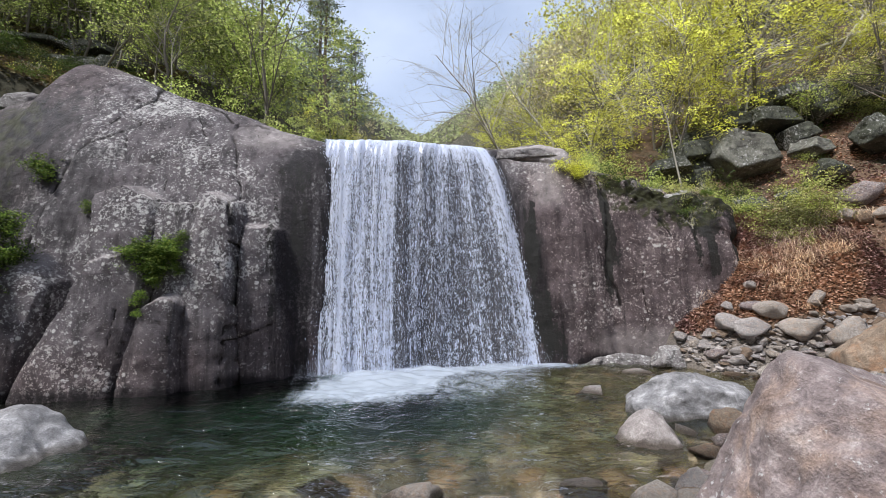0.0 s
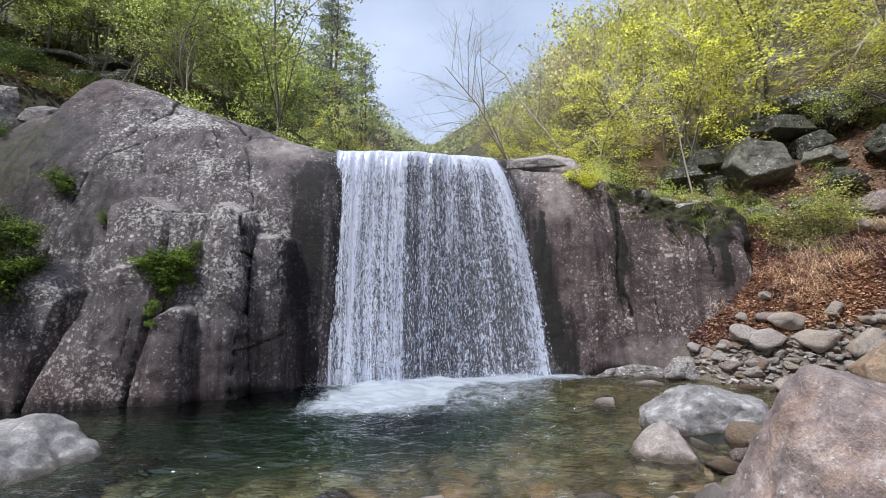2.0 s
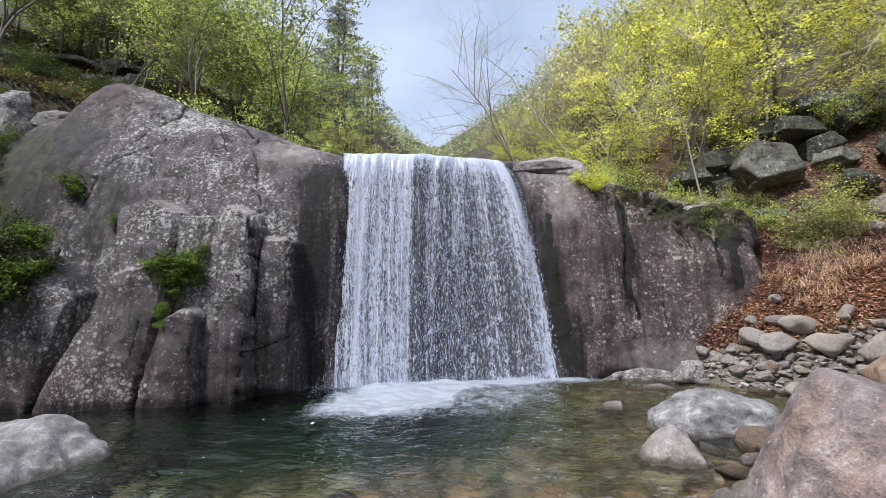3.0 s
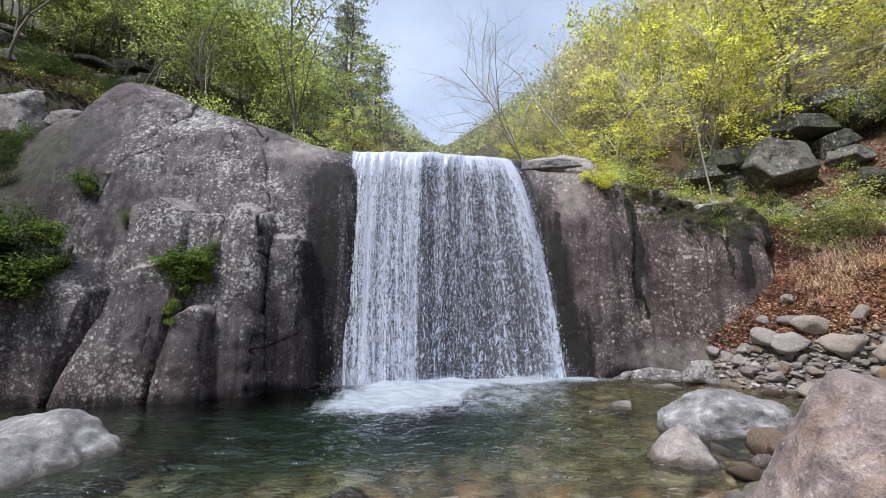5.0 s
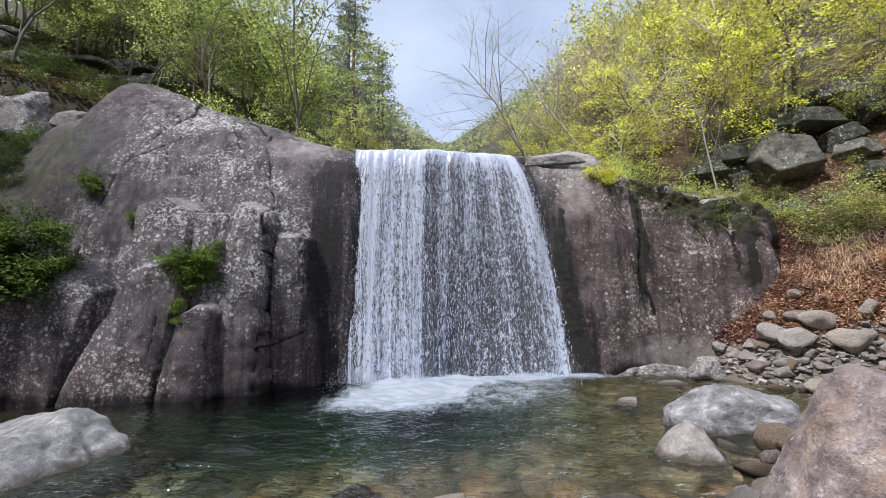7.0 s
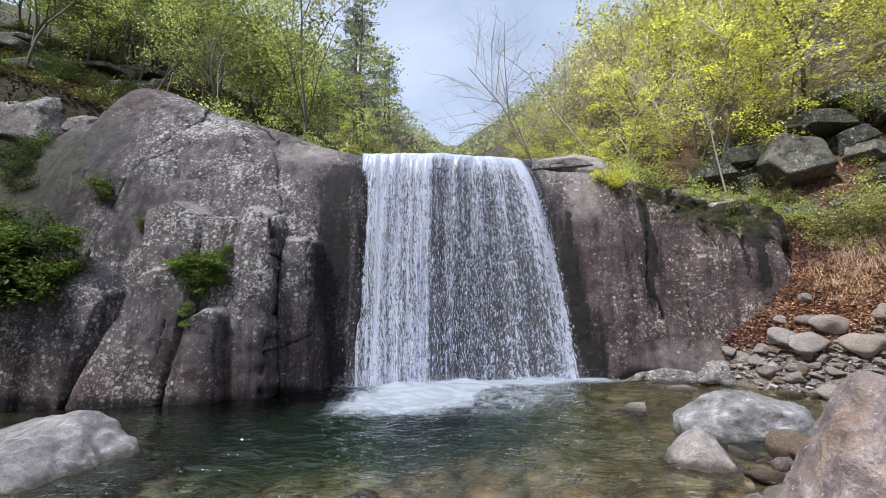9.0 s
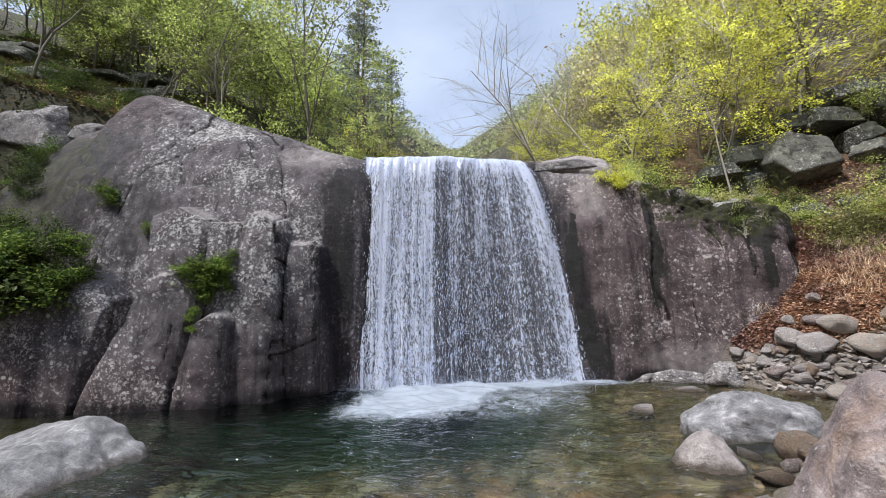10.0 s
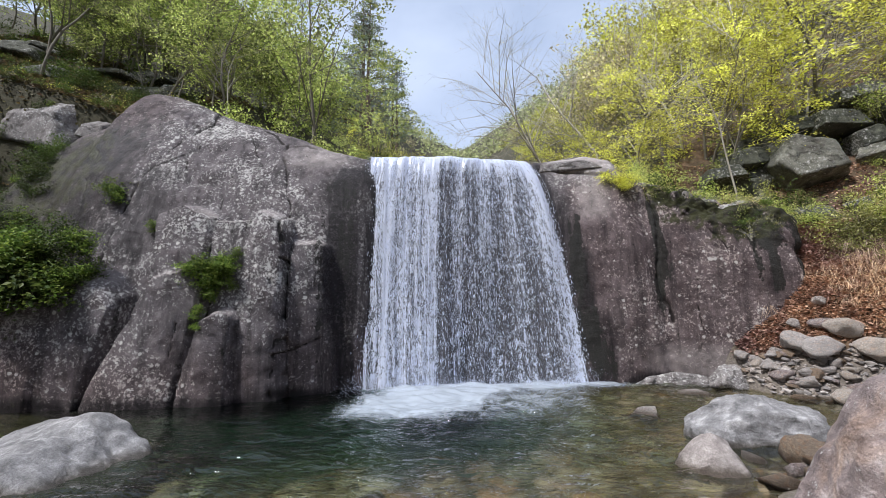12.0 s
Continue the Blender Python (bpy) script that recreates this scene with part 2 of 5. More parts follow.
def bark_material(name, dark, light):
    m, nt, bsdf = start_mat(name)
    co = nt.nodes.new("ShaderNodeTexCoord").outputs["Object"]
    n1 = tex_noise(nt, scaled(nt, co, 14, 14, 3), 1.0, 6, 0.7)
    n2 = tex_noise(nt, co, 2.5, 3)
    col = mixc(nt, n2, ramp(nt, n1, (0.3, dark), (0.7, light)), light)
    nt.links.new(col, bsdf.inputs["Base Color"])
    bsdf.inputs["Roughness"].default_value = 0.9
    b = node(nt, "ShaderNodeBump", {"Strength": 0.6, "Distance": 0.02, "Height": n1})
    nt.links.new(b.outputs[0], bsdf.inputs["Normal"])
    return m


def ground_material():
    """Leaf litter and soil, gravel near the pool, brown-green silt under water."""
    m, nt, bsdf = start_mat("forest_floor")
    geo = nt.nodes.new("ShaderNodeNewGeometry")
    co = geo.outputs["Position"]
    n1 = tex_noise(nt, co, 0.7, 5, 0.6)
    n2 = tex_noise(nt, co, 9.0, 6, 0.7)
    n3 = tex_noise(nt, co, 38.0, 4, 0.7)
    litter = ramp(nt, n2, (0.3, (0.030, 0.020, 0.014)), (0.5, (0.095, 0.058, 0.036)), (0.7, (0.19, 0.118, 0.072)))
    litter = mixc(nt, ramp(nt, n3, (0.4, 0.0), (0.65, 0.6)), litter, (0.14, 0.088, 0.052))
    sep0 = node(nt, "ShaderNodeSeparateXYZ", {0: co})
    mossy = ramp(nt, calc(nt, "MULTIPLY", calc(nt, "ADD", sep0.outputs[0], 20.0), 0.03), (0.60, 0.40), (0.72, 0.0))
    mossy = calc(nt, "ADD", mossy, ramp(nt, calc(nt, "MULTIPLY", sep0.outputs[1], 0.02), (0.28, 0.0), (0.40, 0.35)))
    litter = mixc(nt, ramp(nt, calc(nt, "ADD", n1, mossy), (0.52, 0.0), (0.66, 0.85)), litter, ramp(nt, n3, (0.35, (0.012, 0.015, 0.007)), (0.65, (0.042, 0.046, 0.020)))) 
    sep = node(nt, "ShaderNodeSeparateXYZ", {0: co})
    zz = calc(nt, "ADD", sep.outputs[2], calc(nt, "MULTIPLY", calc(nt, "SUBTRACT", n2, 0.5), 0.3))
    grit = ramp(nt, n3, (0.3, (0.06, 0.05, 0.042)), (0.7, (0.19, 0.165, 0.14)))
    # deep bed darker and greener: light lost in the water put into its colour
    deep = ramp(nt, calc(nt, "ADD", zz, 1.0), (0.10, 1.0), (0.55, 0.0))
    silt = mixc(nt, deep, ramp(nt, n2, (0.3, (0.035, 0.038, 0.020)), (0.7, (0.15, 0.115, 0.06))), ramp(nt, n2, (0.3, (0.012, 0.026, 0.016)), (0.7, (0.05, 0.075, 0.035))))
    lowf = ramp(nt, calc(nt, "MULTIPLY", zz, 0.5), (0.25, 1.0), (0.40, 0.0))
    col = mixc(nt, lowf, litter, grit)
    under = ramp(nt, calc(nt, "ADD", zz, 0.6), (0.50, 1.0), (0.66, 0.0))
    col = mixc(nt, under, col, silt)
    nt.links.new(col, bsdf.inputs["Base Color"])
    bsdf.inputs["Roughness"].default_value = 0.95
    b = node(nt, "ShaderNodeBump", {"Strength": 0.8, "Distance": 0.05, "Height": n2})
    nt.links.new(b.outputs[0], bsdf.inputs["Normal"])
    return m


def bed_material():
    """Cobbles under water, each its own brown, grey or ochre."""
    m, nt, bsdf = start_mat("bed_stone")
    geo = nt.nodes.new("ShaderNodeNewGeometry")
    n = tex_noise(nt, geo.outputs["Position"], 14.0, 6, 0.7)
    col = ramp(nt, geo.outputs["Random Per Island"], (0.0, (0.06, 0.05, 0.03)), (0.3, (0.22, 0.17, 0.12)), (0.5, (0.34, 0.19, 0.11)), (0.7, (0.40, 0.34, 0.30)), (0.85, (0.14, 0.13, 0.08)), (1.0, (0.46, 0.37, 0.30)))
    col = mixc(nt, 0.8, col, ramp(nt, n, (0.25, 0.4), (0.75, 1.4)), "MULTIPLY")
    nt.links.new(col, bsdf.inputs["Base Color"])
    bsdf.inputs["Roughness"].default_value = 0.7
    return m


def gravel_material():
    m, nt, bsdf = start_mat("rubble")
    geo = nt.nodes.new("ShaderNodeNewGeometry")
    n = tex_noise(nt, geo.outputs["Position"], 40.0, 5, 0.7)
    col = ramp(nt, geo.outputs["Random Per Island"], (0.0, (0.12, 0.11, 0.105)), (0.35, (0.22, 0.205, 0.198)), (0.6, (0.27, 0.23, 0.195)), (0.8, (0.36, 0.335, 0.32)), (1.0, (0.15, 0.11, 0.08)))
    col = mixc(nt, 0.7, col, ramp(nt, n, (0.25, 0.45), (0.75, 1.4)), "MULTIPLY")
    nt.links.new(col, bsdf.inputs["Base Color"])
    bsdf.inputs["Roughness"].default_value = 0.9
    return m


def pool_material():
    """Clear, slightly green water: gloss by Fresnel over a tinted see-through body."""
    m, nt, bsdf = start_mat("pool_water")
    nt.nodes.remove(bsdf)
    co = nt.nodes.new("ShaderNodeNewGeometry").outputs["Position"]
    w1 = tex_noise(nt, scaled(nt, co, 1.0, 2.4, 1.0), 2.3, 3, 0.5, None, 1.0)
    w2 = tex_noise(nt, scaled(nt, co, 1.0, 2.2, 1.0), 6.5, 2, 0.5, None, 0.7)
    n = calc(nt, "ADD", calc(nt, "MULTIPLY", w1, 0.75), calc(nt, "MULTIPLY", w2, 0.28))
    lively = node(nt, "ShaderNodeAttribute", {})
    lively.attribute_name = "chop"
    n = calc(nt, "MULTIPLY", n, lively.outputs["Fac"])
    b = node(nt, "ShaderNodeBump", {"Strength": 1.0, "Distance": 0.098, "Height": n})
    fres = node(nt, "ShaderNodeFresnel", {"IOR": 1.58, "Normal": b.outputs[0]})
    deep = node(nt, "ShaderNodeAttribute", {})
    deep.attribute_name = "depth"
    body_tint = ramp(nt, deep.outputs["Fac"], (0.05, (0.62, 0.61, 0.52)), (0.30, (0.42, 0.48, 0.34)), (0.9, (0.10, 0.24, 0.17)))
    tr = node(nt, "ShaderNodeBsdfTransparent", {"Color": body_tint})
    rf = node(nt, "ShaderNodeBsdfRefraction", {"Color": body_tint, "Roughness": 0.0, "IOR": 1.33, "Normal": b.outputs[0]})
    body = node(nt, "ShaderNodeMixShader", {0: 0.72, 1: tr.outputs[0], 2: rf.outputs[0]})
    gl = node(nt, "ShaderNodeBsdfGlossy", {"Color": (1, 1, 1, 1), "Roughness": 0.03, "Normal": b.outputs[0]})
    mx = node(nt, "ShaderNodeMixShader", {0: fres.outputs[0], 1: body.outputs[0], 2: gl.outputs[0]})
    nt.links.new(mx.outputs[0], nt.nodes["Material Output"].inputs[0])
    return m


def white_water(name, cover=None, streak=None, colour=(0.80, 0.86, 1.0)):
    """Aerated water; cover: vertex attribute that tells how closed it is, torn by noise along the fall."""
    m, nt, bsdf = start_mat(name)
    bsdf.inputs["Base Color"].default_value = (*colour, 1)
    bsdf.inputs["Roughness"].default_value = 0.25
    tl = node(nt, "ShaderNodeBsdfTranslucent", {"Color": (*colour, 1)})
    body = node(nt, "ShaderNodeMixShader", {0: 0.45, 1: bsdf.outputs[0], 2: tl.outputs[0]})
    out = body.outputs[0]
    if cover:
        at = node(nt, "ShaderNodeAttribute", {})
        at.attribute_name = cover
        uv = nt.nodes.new("ShaderNodeUVMap")
        uv.uv_map = "UVMap"
        if streak:
            a = tex_noise(nt, scaled(nt, uv.outputs[0], 28.0, 7.0, 1), 1.0, 6, 0.78, None, 0.9)
            c = tex_noise(nt, scaled(nt, uv.outputs[0], 95.0, 30.0, 1), 1.0, 3, 0.7, None, 0.5)
            g = tex_noise(nt, scaled(nt, uv.outputs[0], 13.0, 0.45, 1), 1.0, 4, 0.7, None, 0.3)
            g = mixc(nt, calc(nt, "MULTIPLY", ramp(nt, at.outputs["Fac"], (0.525, 1.0), (0.555, 0.0)), 0.75), g, tex_noise(nt, scaled(nt, uv.outputs[0], 30.0, 0.8, 1), 1.0, 5, 0.75, None, 0.2))
            d = calc(nt, "ADD", calc(nt, "ADD", calc(nt, "MULTIPLY", a, 0.44), calc(nt, "MULTIPLY", c, 0.26)), calc(nt, "MULTIPLY", g, 0.30))
        else:
            d = tex_noise(nt, uv.outputs[0], 3.2, 6, 0.62, None, 1.0)
            lace = tex_noise(nt, scaled(nt, uv.outputs[0], 1.0, 1.7, 1), 5.5, 5, 0.6, None, 1.4)
            thread = calc(nt, "SUBTRACT", 1.0, calc(nt, "MULTIPLY", calc(nt, "ABSOLUTE", calc(nt, "SUBTRACT", lace, 0.5)), 9.0))
            core = ramp(nt, calc(nt, "ADD", at.outputs["Fac"], calc(nt, "MULTIPLY", calc(nt, "SUBTRACT", d, 0.5), 0.85)), (0.34, 0.0), (0.72, 0.95))
            reach = ramp(nt, calc(nt, "ADD", at.outputs["Fac"], calc(nt, "MULTIPLY", calc(nt, "SUBTRACT", d, 0.5), 0.9)), (0.20, 0.0), (0.62, 0.75))
            f = calc(nt, "MAXIMUM", core, calc(nt, "MULTIPLY", ramp(nt, thread, (0.25, 0.0), (0.8, 1.0)), reach))
        if streak:
            f = ramp(nt, calc(nt, "ADD", d, calc(nt, "SUBTRACT", at.outputs["Fac"], 0.5)), (0.472, 0.0), (0.545, 1.0))
            f = calc(nt, "MAXIMUM", f, ramp(nt, at.outputs["Fac"], (0.40, 0.03), (0.56, 0.25)))
        tr = node(nt, "ShaderNodeBsdfTransparent", {})
        mx = node(nt, "ShaderNodeMixShader", {0: f, 1: tr.outputs[0], 2: out})
        out = mx.outputs[0]
    nt.links.new(out, nt.nodes["Material Output"].inputs[0])
    return m


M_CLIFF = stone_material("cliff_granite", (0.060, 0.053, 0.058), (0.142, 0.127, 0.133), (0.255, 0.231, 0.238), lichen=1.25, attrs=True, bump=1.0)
M_CLIFF_LOOSE = stone_material("loose_granite", (0.10, 0.092, 0.090), (0.21, 0.195, 0.19), (0.34, 0.32, 0.31), lichen=0.8, bump=1.0, veins=0.5)
M_BANK = stone_material("bank_stone", (0.28, 0.258, 0.245), (0.52, 0.48, 0.46), (0.76, 0.715, 0.685), warm=(0.60, 0.48, 0.40), wet_line=True, bump=1.3, size=2.5)
M_GREY = stone_material("grey_stone", (0.075, 0.074, 0.076), (0.265, 0.26, 0.264), (0.56, 0.553, 0.556), wet_line=True, bump=1.1, size=1.3)
M_WHITE = stone_material("pale_stone", (0.20, 0.17, 0.16), (0.38, 0.34, 0.32), (0.58, 0.53, 0.505), wet_line=True, bump=1.2, size=1.6)
M_PINK = stone_material("pink_granite", (0.10, 0.077, 0.075), (0.25, 0.202, 0.194), (0.52, 0.465, 0.448), lichen=0.5, warm=(0.37, 0.26, 0.195), wet_line=True, bump=0.9, size=1.7)
M_CREAM = stone_material("cream_stone", (0.26, 0.225, 0.195), (0.47, 0.42, 0.37), (0.68, 0.62, 0.565), warm=(0.53, 0.39, 0.29), wet_line=True, bump=1.2, size=2.0)
M_TAN = stone_material("ochre_stone", (0.15, 0.112, 0.08), (0.33, 0.25, 0.18), (0.52, 0.42, 0.325), warm=(0.36, 0.205, 0.115), wet_line=True, bump=1.3, size=2.2)
M_DARK = stone_material("mossy_rock", (0.034, 0.037, 0.028), (0.080, 0.086, 0.062), (0.150, 0.155, 0.118), lichen=0.3, bump=1.2, size=1.6, veins=0.9)
M_BLOCK = stone_material("mossy_block", (0.075, 0.075, 0.062), (0.18, 0.18, 0.15), (0.30, 0.295, 0.25), lichen=0.5, bump=1.1, size=1.4, veins=0.6)
M_BED = bed_material()
M_GRAVEL = gravel_material()
M_GROUND = ground_material()
M_POOL = pool_material()
M_FALL = white_water("falling_water", "cover", True)
M_FOAM = white_water("foam", "cover", False, (0.58, 0.65, 0.74))
M_DROP = white_water("spray")
M_LEAF_R = leaf_material("spring_leaf", (0.27, 0.275, 0.04), (0.55, 0.565, 0.09), (0.78, 0.79, 0.20), 0.58)
M_LEAF_T = leaf_material("tan_young_leaf", (0.30, 0.27, 0.13), (0.52, 0.48, 0.24), (0.74, 0.69, 0.40), 0.5)
M_LEAF_S = leaf_material("shrub_leaf", (0.19, 0.23, 0.05), (0.36, 0.40, 0.10), (0.58, 0.58, 0.23), 0.45)
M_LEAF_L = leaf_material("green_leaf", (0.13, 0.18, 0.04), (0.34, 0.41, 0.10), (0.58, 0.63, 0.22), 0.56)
# green_leaf darkened: the left slope's shade is put into the leaf colour
M_LEAF_G = leaf_material("shaded_green_leaf", (0.07, 0.105, 0.025), (0.20, 0.26, 0.06), (0.44, 0.49, 0.15), 0.52)
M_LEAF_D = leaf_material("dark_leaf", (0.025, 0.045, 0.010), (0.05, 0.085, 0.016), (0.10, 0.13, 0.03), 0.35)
# far leaves light and greyish: distance haze put into their colour
M_LEAF_F = leaf_material("hazed_far_leaf", (0.26, 0.30, 0.13), (0.36, 0.40, 0.18), (0.46, 0.48, 0.25), 0.45)
# needles paled and greyed, with the haze over the pines in their colour
M_NEEDLE = leaf_material("pine_needle", (0.12, 0.16, 0.10), (0.20, 0.25, 0.16), (0.32, 0.36, 0.25), 0.45)
M_FERN = leaf_material("fern_leaf", (0.045, 0.085, 0.015), (0.105, 0.17, 0.03), (0.23, 0.29, 0.06), 0.42)
M_STRAW = leaf_material("dry_grass", (0.42, 0.29, 0.18), (0.68, 0.51, 0.33), (0.84, 0.68, 0.48), 0.35)
M_LITTER = leaf_material("fallen_leaf", (0.17, 0.10, 0.066), (0.35, 0.21, 0.138), (0.50, 0.345, 0.24), 0.1)
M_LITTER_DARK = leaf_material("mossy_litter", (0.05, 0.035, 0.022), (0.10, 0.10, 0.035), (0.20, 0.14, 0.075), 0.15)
M_BARK = bark_material("grey_bark", (0.055, 0.048, 0.040), (0.20, 0.18, 0.15))
M_BARK_PALE = bark_material("pale_bark", (0.30, 0.28, 0.24), (0.58, 0.55, 0.49))
M_BARK_SLIM = bark_material("slim_bark", (0.16, 0.145, 0.12), (0.40, 0.37, 0.32))
M_BARK_PINE = bark_material("pine_bark", (0.05, 0.035, 0.028), (0.14, 0.10, 0.08))

# ---- cliff ----
CX = [-15, -11.6, -11.0, -10.5, -9.9, -9.3, -8.9, -8.57, -7.85, -6.9, -6.1, -4.6, -4.05, -3.5, -2.86, -1.35, -0.27, 0.37, 1.05, 1.75, 2.28, 2.7, 3.35, 4.13, 4.95, 5.25, 5.45, 5.7, 6.6]
crest_y = table(CX, [7.6, 8.0, 8.2, 8.45, 8.8, 9.0, 9.15, 9.25, 9.3, 9.2, 9.2, 9.0, 8.9, 8.8, 8.8, 9.2, 9.8, 10.0, 10.45, 10.7, 10.7, 10.4, 10.15, 10.05, 9.95, 9.85, 9.85, 9.9, 10.0], 0.15)
crest_z = table(CX, [2.8, 3.6, 4.3, 5.05, 5.7, 6.0, 6.35, 6.92, 6.70, 6.20, 5.84, 5.28, 5.02, 4.80, 4.63, 4.70, 4.76, 4.74, 4.90, 5.04, 4.9, 4.42, 3.92, 3.72, 3.52, 3.35, 2.85, 2.2, 1.8], 0.06)
foot_y = table([-15, -8.7, -6.9, -5.6, -4.6, -4.05, -3.35, -3.0, -2.6, -1.35, -0.27, 0.37, 1.05, 1.75, 2.7, 4.13, 4.98, 5.72, 6.6],
               [5.4, 6.2, 6.55, 6.9, 7.25, 7.5, 8.0, 8.15, 8.5, 8.95, 9.5, 9.68, 9.75, 9.72, 9.8, 9.45, 9.2, 9.15, 9.6], 0.12)
square = table([-15, -9, -7, -4, -2.7, 0.7, 1.6, 3, 6], [1.4, 1.4, 2.2, 2.8, 6.0, 5.0, 2.6, 5.0, 7.0], 0.3)


def wall_y(x, z):
    """Depth of the bare cliff face at x and height z."""
    q = np.clip(z / crest_z(x), 0, 0.999)
    return crest_y(x) - (crest_y(x) - foot_y(x)) * (1 - q ** square(x)) ** 0.72


def slab(x, z, left, right, top, depth, peak, edge=0.04, cap=0.22):
    """How far a slab stands proud of the face: left and right edges as (x at z=0, x at z=2), height of its top,
    depth, (where its top peaks, drop to its left end, drop to its right end)."""
    xl = left[0] + (left[1] - left[0]) * z / 2
    xr = right[0] + (right[1] - right[0]) * z / 2
    u = np.clip((x - xl) / np.maximum(xr - xl, 0.05), 0, 1)
    u0, dl, dr = peak
    zt = top - dl * np.clip((u0 - u) / u0, 0, 1) ** 1.4 - dr * np.clip((u - u0) / (1 - u0), 0, 1) ** 1.4 + 0.03 * fbm(x * 4.5, 0, 3.3, 3, 5)
    xe = x + 0.012 * fbm(z * 1.6, x * 0.7, 1.1, 2, 6)
    inside = smooth(0, edge, xe - xl) * smooth(0, edge, xr - xe)
    crown = np.clip((zt - z) / cap, 0, 1)
    return depth * inside * crown * (0.86 + 0.14 * np.sin(np.pi * u))


def seam_distance(x, z, pts):
    """Distance from a crack that runs, a little crooked, along a line of (x, z) points."""
    best = np.full(np.shape(x), 9.0)
    wob = 0.05 * vnoise(x * 3.5, z * 3.5, 1.7, 9) + 0.02 * vnoise(x * 11, z * 11, 1.7, 19)
    for (ax, az), (bx, bz) in zip(pts, pts[1:]):
        dx, dz = bx - ax, bz - az
        t = np.clip(((x - ax) * dx + (z - az) * dz) / (dx * dx + dz * dz), 0, 1)
        best = np.minimum(best, np.hypot(x - ax - t * dx + wob, z - az - t * dz + wob))
    return best


def build_cliff():
    xs = np.concatenate([np.linspace(-15, -9.5, 70, endpoint=False), np.linspace(-9.5, 5.9, 570), np.linspace(5.92, 6.6, 12)])
    th = np.concatenate([np.linspace(0, 1, 250)])
    X = np.repeat(xs[:, None], len(th) + 60, 1)
    n = square(xs)[:, None]
    zc, yc, yf = crest_z(xs)[:, None], crest_y(xs)[:, None], foot_y(xs)[:, None]
    low = np.linspace(-1.4, 0, 30, endpoint=False)[None, :]
    q = (1 - (1 - th) ** 1.5)[None, :]
    face_z = zc * q * np.ones_like(X[:, :1])
    face_y = yc - (yc - yf) * (1 - np.clip(q, 0, 1) ** n) ** 0.72
    back = np.linspace(0, 1, 31)[1:][None, :]
    Z = np.concatenate([low + 0 * zc, face_z, zc - 0.12 * back - 0.5 * back ** 3], 1)[:, :X.shape[1]]
    Y = np.concatenate([yf + 0 * low, face_y, yc + 2.2 * back], 1)[:, :X.shape[1]]
    X = X[:, :Z.shape[1]]
    d = np.zeros_like(X)
    for s in SLABS:
        d = np.maximum(d, slab(X, Z, *s))
    for s in SWELLS:
        sx, sz, rx, rz, amount = s
        d = d + amount * np.exp(-((X - sx) / rx) ** 2 - ((Z - sz) / rz) ** 2)
    Y = Y - d
    P = np.stack([X, Y, Z], -1)
    du, dv = np.gradient(P, axis=0), np.gradient(P, axis=1)
    nrm = np.cross(du, dv)
    nrm /= np.maximum(np.linalg.norm(nrm, axis=-1, keepdims=True), 1e-9)
    nrm *= np.where(nrm[..., 1:2] > 0.4, -1, 1)
    calm = 1 - 0.65 * smooth(-3.2, -2.7, X) * smooth(1.2, 0.6, X)
    rel = 0.06 * fbm(X * 0.7, Y * 0.7, Z * 0.7, 2, 3) + 0.016 * fbm(X * 3.1, Y * 3.1, Z * 2.2, 5, 8, 0.62)
    ridge = np.abs(fbm(X * 1.5 + Z * 0.5, Y, Z * 0.55, 4, 21))
    rel -= 0.05 * smooth(1.2, 0.2, X) * np.exp(-(ridge / 0.025) ** 2) * smooth(0.1, 0.5, vnoise(X * 0.6, Y * 0.6, Z * 0.6, 4))
    rel = rel * calm
    rel += 0.20 * smooth(2.6, 3.2, X) * smooth(1.0, 0.1, zc - Z) * fbm(X * 2.6, Y * 2.6, Z * 3.2, 4, 27)
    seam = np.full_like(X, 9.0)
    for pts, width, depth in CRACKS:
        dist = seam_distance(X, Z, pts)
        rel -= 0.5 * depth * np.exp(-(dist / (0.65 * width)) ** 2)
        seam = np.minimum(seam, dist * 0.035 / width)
    keep = smooth(0, 0.4, X + 15) * 1.0
    P = P + nrm * (rel * keep)[..., None]
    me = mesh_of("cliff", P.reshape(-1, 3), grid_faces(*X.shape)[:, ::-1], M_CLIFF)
    fallzone = smooth(-3.5, -2.85, X + 0.25 * vnoise(X * 3, Z * 0.5, 0, 71)) * smooth(1.75, 1.0, X - 0.16 * (2.6 - Z) + 0.2 * vnoise(X * 3, Z * 0.6, 0, 72))
    dry = 1 - 0.18 * smooth(2.3, 0.9, Z) * smooth(-2.8, -3.05, X)      # the foot beside the fall stays brown
    wet_shade = 0.85 * fallzone * smooth(-0.1, 0.35, crest_z(X) - Z + 0.2) * dry
    wet_shade = np.maximum(wet_shade, 0.9 * smooth(0.24, 0.0, Z + 0.12 * vnoise(X * 2, 0, 0, 3)))
    wet_shade = np.maximum(wet_shade, 0.7 * np.exp(-((X - 3.0 - 0.05 * vnoise(Z * 2.5, 0, 0, 8)) / 0.08) ** 2) * smooth(1.0, 1.8, Z))
    wet_shade = np.maximum(wet_shade, 0.85 * np.exp(-((X - 4.85) / 0.12) ** 2) * smooth(1.3, 2.0, Z))
    wet_shade = np.maximum(wet_shade, 0.95 * np.exp(-((X - 1.45 - 0.10 * (1.8 - Z)) / 0.20) ** 2) * smooth(3.9, 2.6, Z))
    wet_shade = np.maximum(wet_shade, 0.95 * np.exp(-((X - 1.75) / 0.45) ** 2) * smooth(2.0, 0.9, Z))
